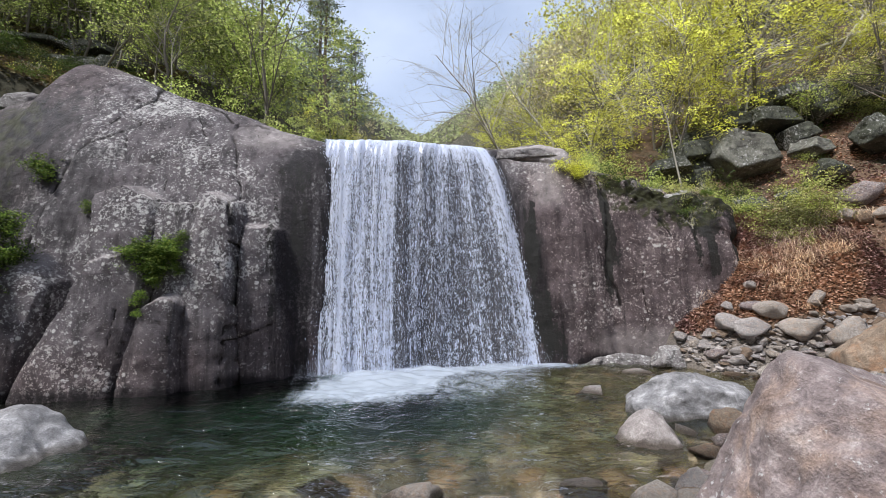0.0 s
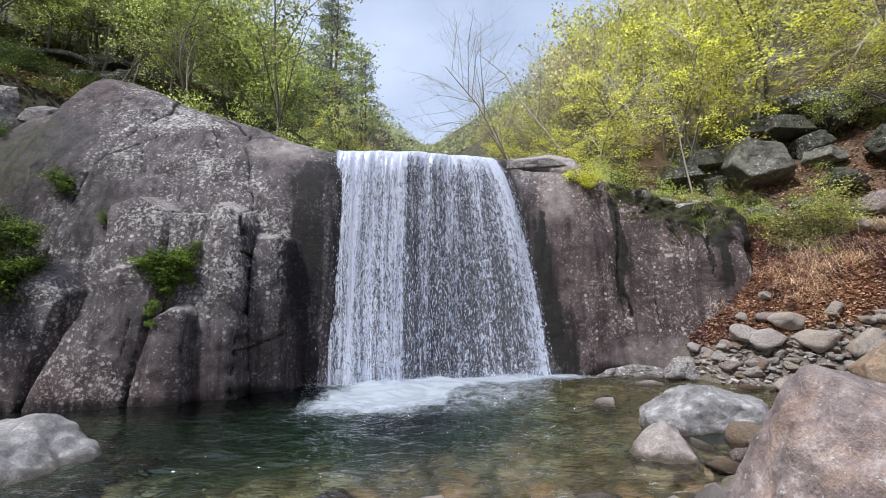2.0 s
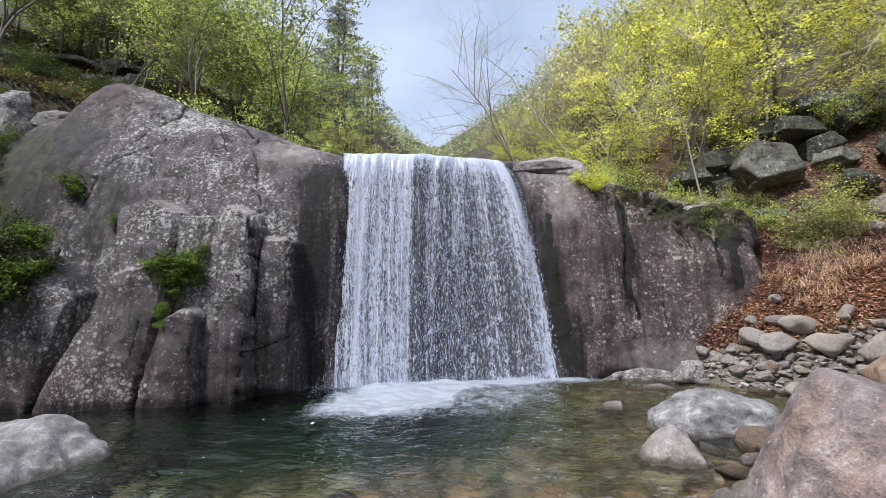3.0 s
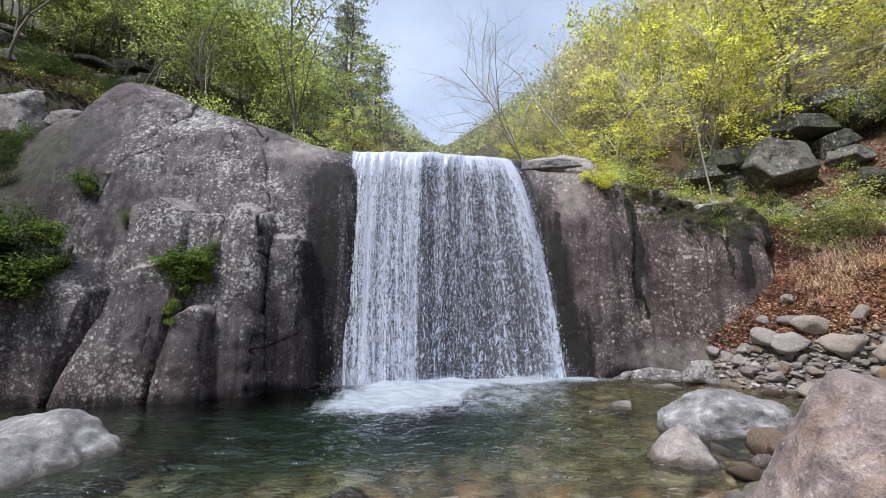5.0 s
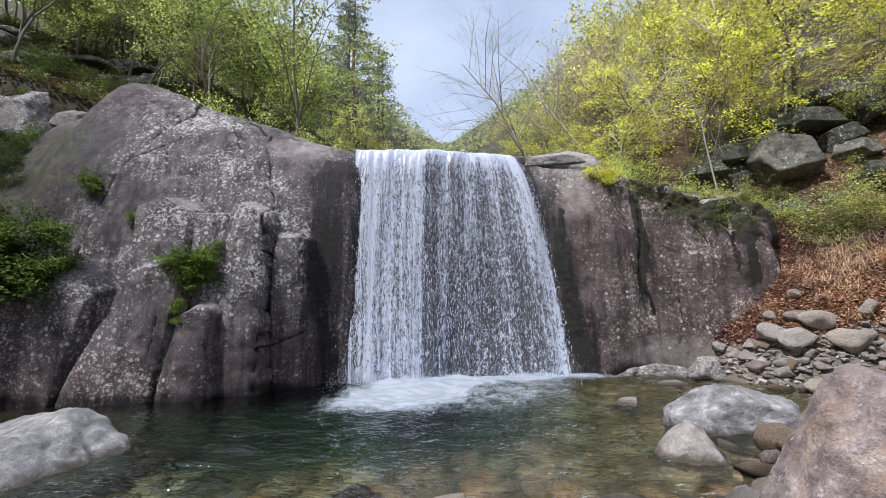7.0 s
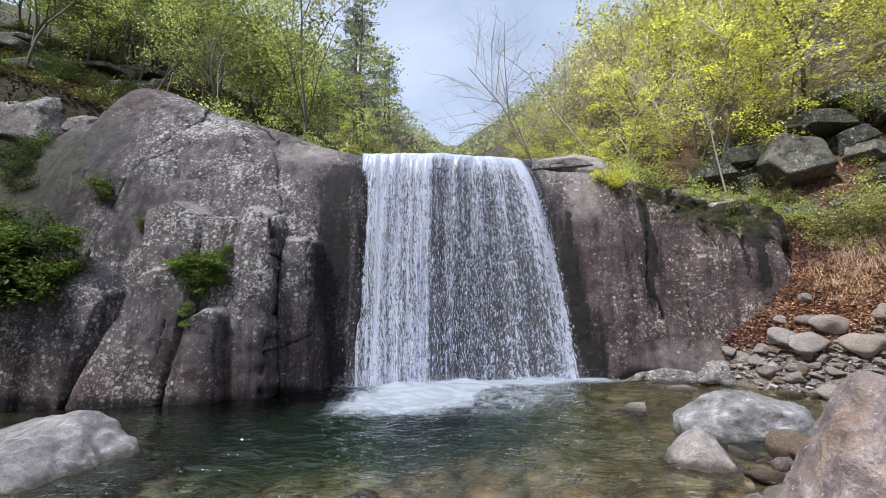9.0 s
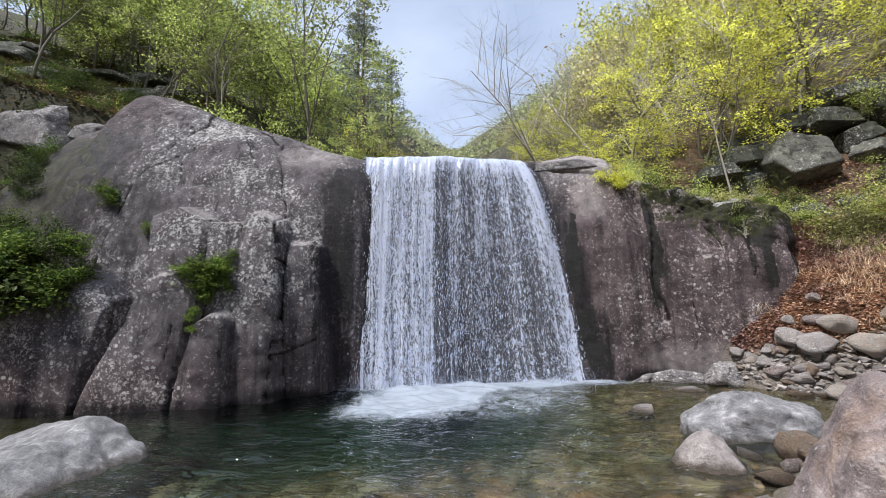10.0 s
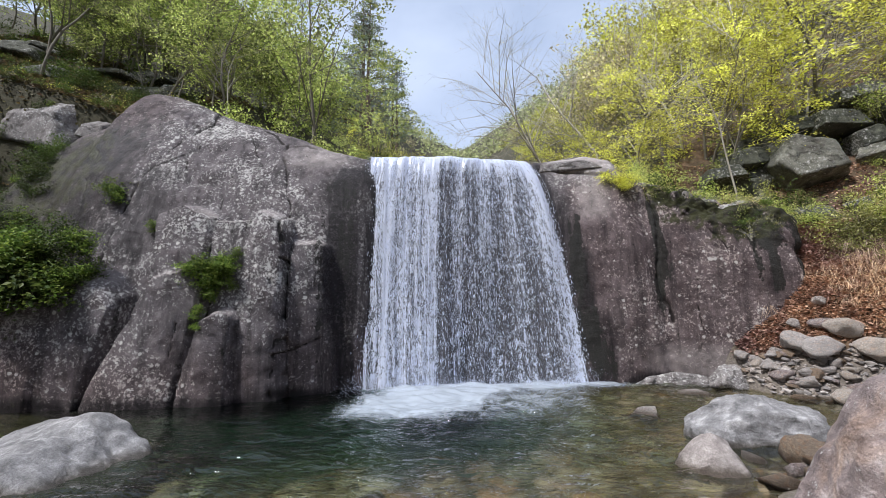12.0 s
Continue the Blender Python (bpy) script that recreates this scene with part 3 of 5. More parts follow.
    wet_shade = np.maximum(wet_shade, 1.25 * np.exp(-((X + 3.25 + 0.12 * vnoise(X * 5, Z * 0.4, 0, 73)) / 0.30) ** 2) * smooth(4.55, 4.3, Z) * dry)
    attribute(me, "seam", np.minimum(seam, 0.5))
    # shade on the dome's left flank, put into the rock colour like damp
    wet_shade = np.maximum(wet_shade, 0.62 * smooth(-5.9, -6.7, X) * smooth(5.2, 3.8, Z) * smooth(2.0, 2.7, Z))
    # the flank further left is darkened too
    wet_shade = np.maximum(wet_shade, 0.90 * smooth(-6.5, -8.0, X) * smooth(6.4, 4.8, Z) * smooth(1.4, 2.5, Z))
    attribute(me, "wet_shade", wet_shade)
    def spot(x, z, rx, rz, lean=0.0):
        return np.exp(-((X - x - lean * (Z - z)) / rx) ** 4 - ((Z - z) / rz) ** 4)
    rag = 0.35 * vnoise(X * 2.2, Z * 0.7, 0, 81)
    stain = np.maximum.reduce([spot(3.0 + 0.04 * np.sin(3 * Z), 2.6, 0.11, 1.35), 0.9 * spot(4.9, 3.0, 0.30, 0.55), spot(4.93, 2.2, 0.10, 0.55, -0.06),
                               0.75 * spot(4.66, 2.7, 0.07, 0.9), 0.8 * spot(1.32, 2.6, 0.16, 1.1), 0.9 * spot(1.55, 0.75, 0.36, 0.8, -0.25),
                               0.84 * smooth(2.6, 3.2, X) * smooth(1.0, 0.15, crest_z(X) - Z + rag), 0.62 * spot(-3.15, 3.2, 0.22, 1.2), 0.45 * spot(-3.55, 2.4, 0.10, 1.7)])
    attribute(me, "stain", stain)
    # last term: the dome's left flank, darker and browner
    attribute(me, "iron", np.clip(0.95 * smooth(0.9, 1.5, X) * smooth(4.6, 4.0, Z) + 0.75 * smooth(2.2, 0.6, Z) * smooth(-4.3, -3.8, X) * smooth(-2.0, -2.6, X) + 0.75 * smooth(1.3, 0.3, Z) * smooth(-4.0, -4.4, X) + 0.6 * smooth(-7.0, -8.0, X) , 0, 1))
    # ledge tops paled by slope: lichen, plus sky light put into the colour
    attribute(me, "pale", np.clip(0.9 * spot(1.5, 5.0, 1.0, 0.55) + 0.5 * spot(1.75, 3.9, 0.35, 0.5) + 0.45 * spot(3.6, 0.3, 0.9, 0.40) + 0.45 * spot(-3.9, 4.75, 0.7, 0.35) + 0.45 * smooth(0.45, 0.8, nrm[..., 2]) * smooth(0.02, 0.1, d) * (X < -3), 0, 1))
    moss = 0.70 * smooth(2.5, 3.0, X) * smooth(1.1, 0.2, crest_z(X) - Z + 0.5 * vnoise(X * 1.7, Z, 0, 14)) + 0.66 * smooth(-7.0, -8.6, X) * smooth(6.6, 4.9, Z)
    attribute(me, "moss", moss)
    tagged(new("cliff", me), "grey-pink granite cliff with lichen, cracks and dark wet streaks beside the fall", "cliff", kind="structure")


SLABS = [   # left edge, right edge, top, depth, peak, edge, cap
    ((-5.62, -5.98), (-5.14, -5.20), 3.52, 0.46, (0.48, 0.22, 0.34), 0.03, 0.13),
    ((-5.20, -5.24), (-3.97, -4.05), 3.17, 0.36, (0.5, 0.02, 0.02), 0.03, 0.07),
    ((-4.60, -4.66), (-3.95, -4.03), 3.39, 0.42, (0.25, 0.03, 0.16), 0.03, 0.12),
    ((-4.00, -4.05), (-3.30, -3.36), 2.82, 0.18, (0.3, 0.0, 0.10), 0.10, 0.10),
    ((-6.72, -5.97), (-5.38, -5.10), 2.36, 0.56, (0.55, 0.16, 0.10), 0.04, 0.18),
    ((-5.34, -5.04), (-4.62, -4.58), 1.66, 0.62, (0.6, 0.22, 0.08), 0.03, 0.20),
    ((-12.5, -12.5), (-6.78, -6.38), 2.30, 0.48, (0.9, 0.2, 0.5), 0.06, 0.30),
    ((-12.5, -12.5), (-7.40, -7.20), 1.78, 0.58, (0.9, 0.2, 0.35), 0.10, 0.35),
    ((0.85, 0.75), (3.12, 2.95), 4.45, 0.20, (0.5, 0.0, 0.5), 0.30, 1.2),
]
SWELLS = [(2.0, 2.4, 0.8, 3.2, 0.12), (-3.25, 0.1, 0.55, 0.75, -0.16), (-3.6, 2.9, 0.5, 1.6, 0.08)]
CRACKS = [
    ([(-6.8, 6.2), (-6.45, 5.55), (-6.7, 5.11), (-6.87, 4.69), (-7.04, 4.11), (-7.1, 3.7), (-7.2, 2.7), (-7.25, 2.1)], 0.035, 0.12),
    ([(-6.45, 5.5), (-5.98, 5.7), (-5.4, 5.5), (-4.83, 5.1)], 0.03, 0.08),
    ([(-6.43, 5.5), (-6.36, 4.77), (-6.4, 4.5), (-6.3, 4.1)], 0.022, 0.07),
    ([(-6.9, 4.35), (-6.7, 4.5), (-6.55, 4.65)], 0.05, 0.06),
    ([(-5.56, 5.24), (-5.46, 4.58), (-5.43, 4.03), (-5.43, 3.4)], 0.025, 0.08),
    ([(-5.56, 5.24), (-5.28, 4.82), (-5.11, 4.67)], 0.02, 0.06),
    ([(-4.74, 5.1), (-4.61, 4.53), (-4.39, 4.05), (-4.25, 3.6), (-4.12, 2.96), (-4.02, 2.2), (-4.0, 1.48), (-4.05, 0.88), (-4.09, 0.0)], 0.03, 0.13),
    ([(-4.74, 5.02), (-4.36, 5.05), (-4.0, 4.88)], 0.025, 0.09),
    ([(-4.05, 0.76), (-3.8, 0.83), (-3.54, 0.97)], 0.035, 0.12),
    ([(-8.42, 4.83), (-8.1, 3.7), (-7.9, 2.9)], 0.025, 0.08),
    ([(-6.75, 0.0), (-6.55, 0.9), (-6.35, 1.7)], 0.04, 0.12),
    ([(-5.40, 0.0), (-5.18, 1.0), (-5.1, 1.6)], 0.035, 0.12),
    ([(-5.62, 0.0), (-5.45, 0.9), (-5.40, 1.4)], 0.02, 0.08),
    ([(-4.66, 3.3), (-4.70, 2.6)], 0.02, 0.08),
    ([(2.9, 4.0), (3.03, 3.39), (2.97, 2.64), (2.95, 1.9), (3.17, 1.2)], 0.05, 0.14),
    ([(3.64, 2.0), (3.62, 1.44), (3.67, 1.0), (3.6, 0.6)], 0.022, 0.09),
    ([(4.8, 3.35), (4.64, 2.56), (4.66, 2.0)], 0.03, 0.12),
    ([(3.95, 3.0), (4.15, 2.75), (4.2, 2.6)], 0.025, 0.08),
    ([(5.45, 3.0), (5.4, 2.2)], 0.03, 0.10),
    ([(0.7, 4.58), (1.2, 4.56), (1.7, 4.54), (2.2, 4.48)], 0.06, 0.16),
    ([(1.2, 4.78), (1.9, 4.82)], 0.03, 0.08),
]
build_cliff()


# ---- ground ----
def stream_z(y):
    return 4.52 + 0.02 * (y - 9) + 0.355 * np.maximum(0, y - 15)


def shore_x(y):
    return np.interp(y, [0, 2, 3, 4, 5, 6.5, 7.3, 7.9, 8.4, 9.2], [-0.2, 0.6, 1.3, 1.9, 2.7, 4.1, 4.6, 4.7, 4.35, 4.0])


def ground_z(x, y):
    x, y = np.asarray(x, float), np.asarray(y, float)
    # pool and its shores
    bed = -0.24 + 0.09 * smooth(5.2, 3.8, y) * smooth(-3.0, -0.5, x) - 1.25 * np.exp(-((x + 2.2) / 2.6) ** 2 - ((y - 6.4) / 1.7) ** 2)
    bed = bed - 0.24 * smooth(-0.8, -3.2, x) * smooth(1.6, 3.2, y)
    bed = bed + 0.28 * np.maximum(0, x - shore_x(y) + 0.5) + 0.07 * np.maximum(0, 2.6 - y) + 0.4 * np.maximum(0, -2 - y)
    bed = bed + 0.8 * np.maximum(0, -6.8 - x) * smooth(7, 4.5, y)
    bank = 0.75 + 0.9 * (y - 9.2) + 0.45 * (x - 4.8) + 0.65 * np.clip(x - 4.1, 0, 1.4) * smooth(7.8, 9.2, y) - 3 * smooth(4.2, 3.1, x)
    low = np.maximum(bed, bank)
    # valley above the fall
    ax = x + 0.12 * np.maximum(0, y - 9)
    left = 0.30 * np.maximum(0, -ax - 2.9) + 0.10 * np.maximum(0, -ax - 12) + 0.62 * np.clip(y - 9.6, 0, 4.5) * smooth(-6, -9.5, ax)
    right = 0.62 * np.maximum(0, ax - 3.2)
    shelf = stream_z(y) - 0.55 * np.clip(x - 1.9, 0, 2.6) * smooth(16, 10, y)
    plane = 0.8 + 0.9 * (y - 9) + 0.45 * (x - 5)
    hill = stream_z(y) + right
    upper = np.where(ax < 0, stream_z(y) + left, np.minimum(hill, np.maximum(shelf + 0.55 * np.maximum(0, y - 10.4) * smooth(1.9, 3.5, x), plane)))
    w = smooth(0.1, 0.8, y - crest_y(np.clip(x, -15, 6.6)))
    w = np.where(x > 5.2, smooth(9.4, 10.6, y), w)
    side = np.where(x < -13, smooth(-13, -16, x), 0)
    w = np.maximum(w, side * smooth(0, 6, y))
    z = low * (1 - w) + upper * w
    rough = 0.06 * fbm(x * 1.3, y * 1.3, 0, 4, 31) + 0.9 * w * vnoise(x * 0.09, y * 0.09, 0, 33) * smooth(14, 25, y)
    return z + rough


def build_ground():
    def spaced(a, b, lo, hi, fine, coarse):
        out, v = [], a
        while v < b:
            out.append(v)
            gap = max(lo - v, v - hi, 0)
            v += fine + coarse * gap
        return np.array(out + [b])
    xs, ys = spaced(-160, 160, -9, 11, 0.10, 0.10), spaced(-60, 320, 0, 14, 0.10, 0.08)
    X, Y = np.meshgrid(xs, ys, indexing="ij")
    Z = ground_z(X, Y)
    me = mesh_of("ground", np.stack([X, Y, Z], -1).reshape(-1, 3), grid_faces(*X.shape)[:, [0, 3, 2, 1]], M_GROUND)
    tagged(new("ground", me), "forest ground with brown leaf litter and a stony pool bed", "ground", kind="structure")


build_ground()

# ---- pool ----
def water_z(x, y):
    """Height of the rippled surface, rougher towards the fall."""
    near = np.exp(-((x + 0.9) / 2.6) ** 2 - ((y - 7.4) / 1.6) ** 2)
    return 0.034 * chop(x, y) * fbm(x * 2.4, y * 4.6, 0, 4, 41, 0.45) + 0.022 * near * fbm(x * 3.2, y * 4, 0, 3, 43, 0.45)


def chop(x, y):
    """How ruffled the pool is: calm under the dome, lively below the fall and where it runs out."""
    return 0.45 + 0.55 * smooth(-4.6, -1.8, x + 0.35 * (6 - y)) + 0.25 * np.exp(-((x + 0.9) / 2.4) ** 2 - ((y - 7.2) / 1.5) ** 2)


def build_pool():
    xs, ys = np.linspace(-8.0, 5.6, 280), np.linspace(-1.0, 10.2, 270)
    X, Y = np.meshgrid(xs, ys, indexing="ij")
    depth = np.maximum(0, -ground_z(X, Y))
    Z = water_z(X, Y)
    me = mesh_of("pool_water", np.stack([X, Y, Z], -1).reshape(-1, 3), grid_faces(*X.shape)[:, [0, 3, 2, 1]], M_POOL)
    attribute(me, "depth", depth)
    attribute(me, "chop", chop(X, Y))
    water = new("pool_water", me)
    water.visible_shadow = False      # lets daylight reach the bed
    tagged(water, "clear green rippled water of the plunge pool", "water", kind="structure")


build_pool()


# ---- waterfall ----
def fall_point(u, t, push=0.0):
    """A point of the falling sheet: u along the lip from 0 to 1, t seconds after leaving it."""
    x = -2.96 + 3.34 * u
    out = 0.60 + 0.20 * np.sin(np.pi * u) + push
    vx = -0.05 * smooth(0.25, 0, u) + 1.16 * smooth(0.60, 1.0, u) ** 1.3
    back, f = np.maximum(-t, 0), np.maximum(t, 0)      # before the lip the water slides over the rock
    lip = crest_z(x) + 0.03 + 0.025 * fbm(x * 2.5, 0.3, 0.7, 3, 57)
    return np.stack([x + vx * f, crest_y(x) - 0.10 - out * f * (1.0 - 0.3 * f) + 2.6 * back, lip + 0.05 * back - 0.25 * f - 4.75 * f * f], -1)


def fall_cover(u, v):
    """How closed the white sheet is along the lip."""
    c = np.interp(u, [-0.02, 0.04, 0.43, 0.46, 0.51, 0.57, 0.85, 0.97, 1.01], [0, 0.56, 0.56, 0.465, 0.465, 0.515, 0.525, 0.565, 0])
    return c + 0.045 * fbm(np.asarray(u) * 14, 0.5, 0.5, 3, 55) * (c > 0.3)


def build_fall():
    root = new("waterfall")
    for k, (push, shift) in enumerate(((0.0, -0.02), (-0.10, -0.08))):
        us, ts = np.linspace(0, 1, 200), np.concatenate([np.linspace(-0.4, 0, 8, endpoint=False), np.linspace(0, 0.99, 88)])
        U, T = np.meshgrid(us, ts, indexing="ij")
        P = fall_point(U, T, push)
        P[..., 1] += 0.05 * fbm(U * 18, T * 2.0, k * 5.0, 3, 51)
        P[..., 0] += 0.02 * fbm(U * 30, T * 4.0, k * 9.0, 3, 52)
        me = mesh_of("sheet", P.reshape(-1, 3), grid_faces(*U.shape), M_FALL)
        uv = me.uv_layers.new(name="UVMap")
        idx = np.empty(len(me.loops), np.int32)
        me.loops.foreach_get("vertex_index", idx)
        drop = 0.25 * T + 4.75 * np.maximum(T, 0) ** 2
        co = np.stack([U * 3.0 + k * 7.3, drop * 0.75 + T * 1.2 + k * 3.1], -1).reshape(-1, 2)[idx]
        uv.data.foreach_set("uv", co.astype(np.float32).ravel())
        attribute(me, "cover", fall_cover(U, T) + shift + 0.10 * smooth(0.38, 0.0, T) - (0.012 + 0.012 * smooth(0.5, 0.6, U)) * smooth(0.5, 0.9, T))
        part("sheet", me, None, root)
    # torn strands and drops
    rng = np.random.default_rng(7)
    N = 9000
    u = rng.random(N)
    keep = rng.random(N) < 0.08 + 1.2 * np.clip(fall_cover(u, 0) - 0.3, 0, 1) / 0.3
    u = np.concatenate([u[keep], 1 - np.abs(rng.normal(0, 0.03, 500)), np.abs(rng.normal(0, 0.015, 250))])
    u = np.concatenate([u, rng.uniform(0, 1, 5200)])
    u = np.clip(u + rng.normal(0, 0.004, len(u)), -0.02, 1.03)
    t = np.sqrt(rng.random(len(u))) * 0.95
    t[-5200:] = 0.97
    c = fall_point(u, t, rng.normal(0, 0.10, len(u)))
    burst = len(u) - 5200
    c[burst:, 2] = np.abs(rng.normal(0, 0.13, 5200))
    c[burst:, 1] -= np.abs(rng.normal(0, 0.35, 5200))
    c[burst:, 0] += rng.normal(0, 0.15, 5200)
    c[:, 0] += rng.normal(0, 0.02, len(u)) * t
    L = (0.008 + 0.06 * t * rng.random(len(u)) ** 3)
    W = 0.0035 + 0.0065 * rng.random(len(u)) ** 2
    W[-5200:] *= 0.7
    L[-5200:] = W[-5200:]
    base = np.array([[0, 0, 1], [1, 0, 0], [0, -1, 0], [-1, 0, 0], [0, 1, 0], [0, 0, -1]], float)
    tri = np.array([[0, 1, 4], [0, 4, 3], [0, 3, 2], [0, 2, 1], [5, 4, 1], [5, 3, 4], [5, 2, 3], [5, 1, 2]])
    V = c[:, None, :] + base[None] * np.stack([W, W, L], -1)[:, None, :]
    F = tri[None] + (np.arange(len(u)) * 6)[:, None, None]
    ob = part("spray", mesh_of("spray", V.reshape(-1, 3), F.reshape(-1, 3), M_DROP), None, root)
    ob["kind"] = "stuff"
    tagged(root, "white curtain of falling water pouring over the granite lip", "waterfall")


build_fall()


def build_foam():
    xs, ys = np.linspace(-4.2, 3.4, 200), np.linspace(4.4, 9.9, 170)
    X, Y = np.meshgrid(xs, ys, indexing="ij")
    line = np.interp(X, [-3.6, -2.6, -1.3, 0.3, 1.6, 3.2], [7.7, 8.25, 8.5, 9.1, 9.65, 9.75])
    d = line - Y
    a = np.exp(-((X + 1.35 + 0.10 * d) / 1.15) ** 4 - (np.maximum(d - 1.45, 0) / 1.0) ** 2 - (np.maximum(-d, 0) / 0.3) ** 2)
    b = np.exp(-((X - 0.9) / 1.5) ** 4 - (np.maximum(d - 0.3, 0) / 0.42) ** 2 - (np.maximum(-d, 0) / 0.3) ** 2)
    c = np.clip(a + 0.8 * b, 0, 1.0)
    c = np.maximum(c, 0.50 * np.exp(-((X + 0.7) / 2.3) ** 4 - (np.maximum(d - 1.6, 0) / 1.5) ** 2 - (np.maximum(-d, 0) / 0.3) ** 2))
    Z = water_z(X, Y) + 0.012 + 0.014 * a * np.abs(fbm(X * 3.0, Y * 3.0, 0, 4, 61)) + 0.05 * a * np.exp(-((d - 0.3) / 0.5) ** 2)
    me = mesh_of("foam", np.stack([X, Y, Z], -1).reshape(-1, 3), grid_faces(*X.shape)[:, [0, 3, 2, 1]], M_FOAM)
    uv = me.uv_layers.new(name="UVMap")
    idx = np.empty(len(me.loops), np.int32)
    me.loops.foreach_get("vertex_index", idx)
    uv.data.foreach_set("uv", np.stack([X, Y], -1).reshape(-1, 2)[idx].astype(np.float32).ravel())
    attribute(me, "cover", 1.12 * c - 0.13)
    tagged(new("foam", me), "white churned foam where the fall strikes the pool", "foam", kind="stuff")


build_foam()


# ---- stones ----
def rock_mesh(name, seed, mat, planes=9, detail=4, rough=0.05, sharp=12.0, cuts=(), hull=(0.42, 0.85), fill=False):
    """A unit boulder: an ellipsoid cut by random planes with worn edges, then roughened."""
    rng = np.random.default_rng(seed)
    bm = bmesh.new()
    bmesh.ops.create_icosphere(bm, subdivisions=detail, radius=1.0)
    d = np.array([v.co[:] for v in bm.verts])
    n = rng.normal(size=(planes, 3))
    n /= np.linalg.norm(n, axis=1)[:, None]
    h = rng.uniform(*hull, planes)
    if cuts:
        n = np.array([c[:3] for c in cuts], float)
        n /= np.linalg.norm(n, axis=1)[:, None]
        h = np.array([c[3] for c in cuts], float)
    k = np.maximum(d @ n.T, 0.02) / h
    r = 1.0 / (np.sum(k ** sharp, 1) + 1.0) ** (1.0 / sharp)
    p = d * r[:, None]
    p += d * (rough * fbm(p[:, 0] * 1.6 + seed, p[:, 1] * 1.6, p[:, 2] * 1.6, 4, seed))[:, None]
    p += d * (0.5 * rough * fbm(p[:, 0] * 3.7, p[:, 1] * 3.7, p[:, 2] * 3.7 + seed, 3, seed + 3))[:, None]
    p += d * (0.3 * rough * fbm(p[:, 0] * 9, p[:, 1] * 9 + seed, p[:, 2] * 9, 3, seed + 5))[:, None]
    if fill:
        p = (p - (p.max(0) + p.min(0)) / 2) / ((p.max(0) - p.min(0)) / 2)
    faces = np.array([[v.index for v in f.verts] for f in bm.faces])
    bm.free()
    return mesh_of(name, p, faces, mat)


def chip_mesh(name, seed, mat, points=16, worn=0.06):
    """A unit stone broken to flat faces with worn edges."""
    rng = np.random.default_rng(seed)
    p = rng.normal(size=(points, 3))
    p /= np.linalg.norm(p, axis=1)[:, None]
    p *= rng.uniform(0.8, 1.08, points)[:, None]
    bm = bmesh.new()
    for c in p:
        bm.verts.new(c)
    hull = bmesh.ops.convex_hull(bm, input=bm.verts)
    loose = [v for v in bm.verts if not v.link_faces]
    bmesh.ops.delete(bm, geom=loose, context="VERTS")
    bmesh.ops.dissolve_limit(bm, angle_limit=0.18, verts=bm.verts, edges=bm.edges)
    if worn:
        bmesh.ops.bevel(bm, geom=list(bm.edges), offset=worn, segments=2, profile=0.6, affect="EDGES")
    bmesh.ops.triangulate(bm, faces=bm.faces)
    me = bpy.data.meshes.new(name)
    bm.to_mesh(me)
    bm.free()
    v = np.empty(len(me.vertices) * 3)
    me.vertices.foreach_get("co", v)
    v = v.reshape(-1, 3)
    v += 0.03 * np.stack([vnoise(v[:, 0] * 3 + k * 9, v[:, 1] * 3, v[:, 2] * 3, seed) for k in range(3)], -1)
    me.vertices.foreach_set("co", v.ravel())
    if mat:
        me.materials.append(mat)
    me.polygons.foreach_set("use_smooth", np.full(len(me.polygons), worn > 0.15))
    me.update()
    return me


def boulder(name, seed, mat, at, size, turn=(0, 0, 0), label="", group="", **kw):
    me = rock_mesh(name, seed, mat, **kw)
    ob = new(name, me)
    ob.matrix_world = pose(*at, *turn) @ Matrix.Diagonal((*size, 1))
    me.transform(Matrix.Diagonal((*size, 1)))
    ob.matrix_world = pose(*at, *turn)
    return tagged(ob, label, "rock", group)


boulder("boulder", 11, M_GREY, (-4.70, 4.00, -0.34), (1.15, 0.98, 0.79), (0, 0, -6), "smooth pale grey boulder half sunk in the pool", detail=6, rough=0.065, sharp=24,
        cuts=((-0.3, -0.3, 1, 0.78), (0.75, -0.1, 0.75, 0.80), (0.9, -0.5, 0.0, 0.92), (0, -1, 0.25, 0.85), (-1, 0, 0.3, 0.9), (0.3, 1, 0.4, 0.9)))
boulder("boulder", 12, M_PINK, (2.40, 2.25, 0.15), (1.37, 0.95, 1.30), (0, 0, 0), "large pink-brown granite boulder beside the stream", detail=6, rough=0.07, sharp=24,
        cuts=((-0.86, -0.15, 0.52, 0.80), (0.15, -0.35, 1, 0.74), (-0.2, -1, 0.25, 0.72), (0.38, -0.2, 1, 0.51), (-0.5, 0.8, 0.3, 0.85), (1, 0, 0, 0.95), (-0.6, -0.75, 0.55, 0.80)))
boulder("boulder", 13, M_GREY, (2.78, 5.80, -0.03), (0.88, 0.56, 0.52), (0, 3, 6), "rounded light grey boulder at the water's edge", detail=6, rough=0.075, sharp=24,
        cuts=((-0.75, -0.2, 0.75, 0.84), (0.2, -0.1, 1, 0.80), (0.9, -0.2, 0.45, 0.86), (-0.15, -1, 0.15, 0.74), (0.5, -0.9, -0.1, 0.80), (0, 1, 0.5, 0.9)))
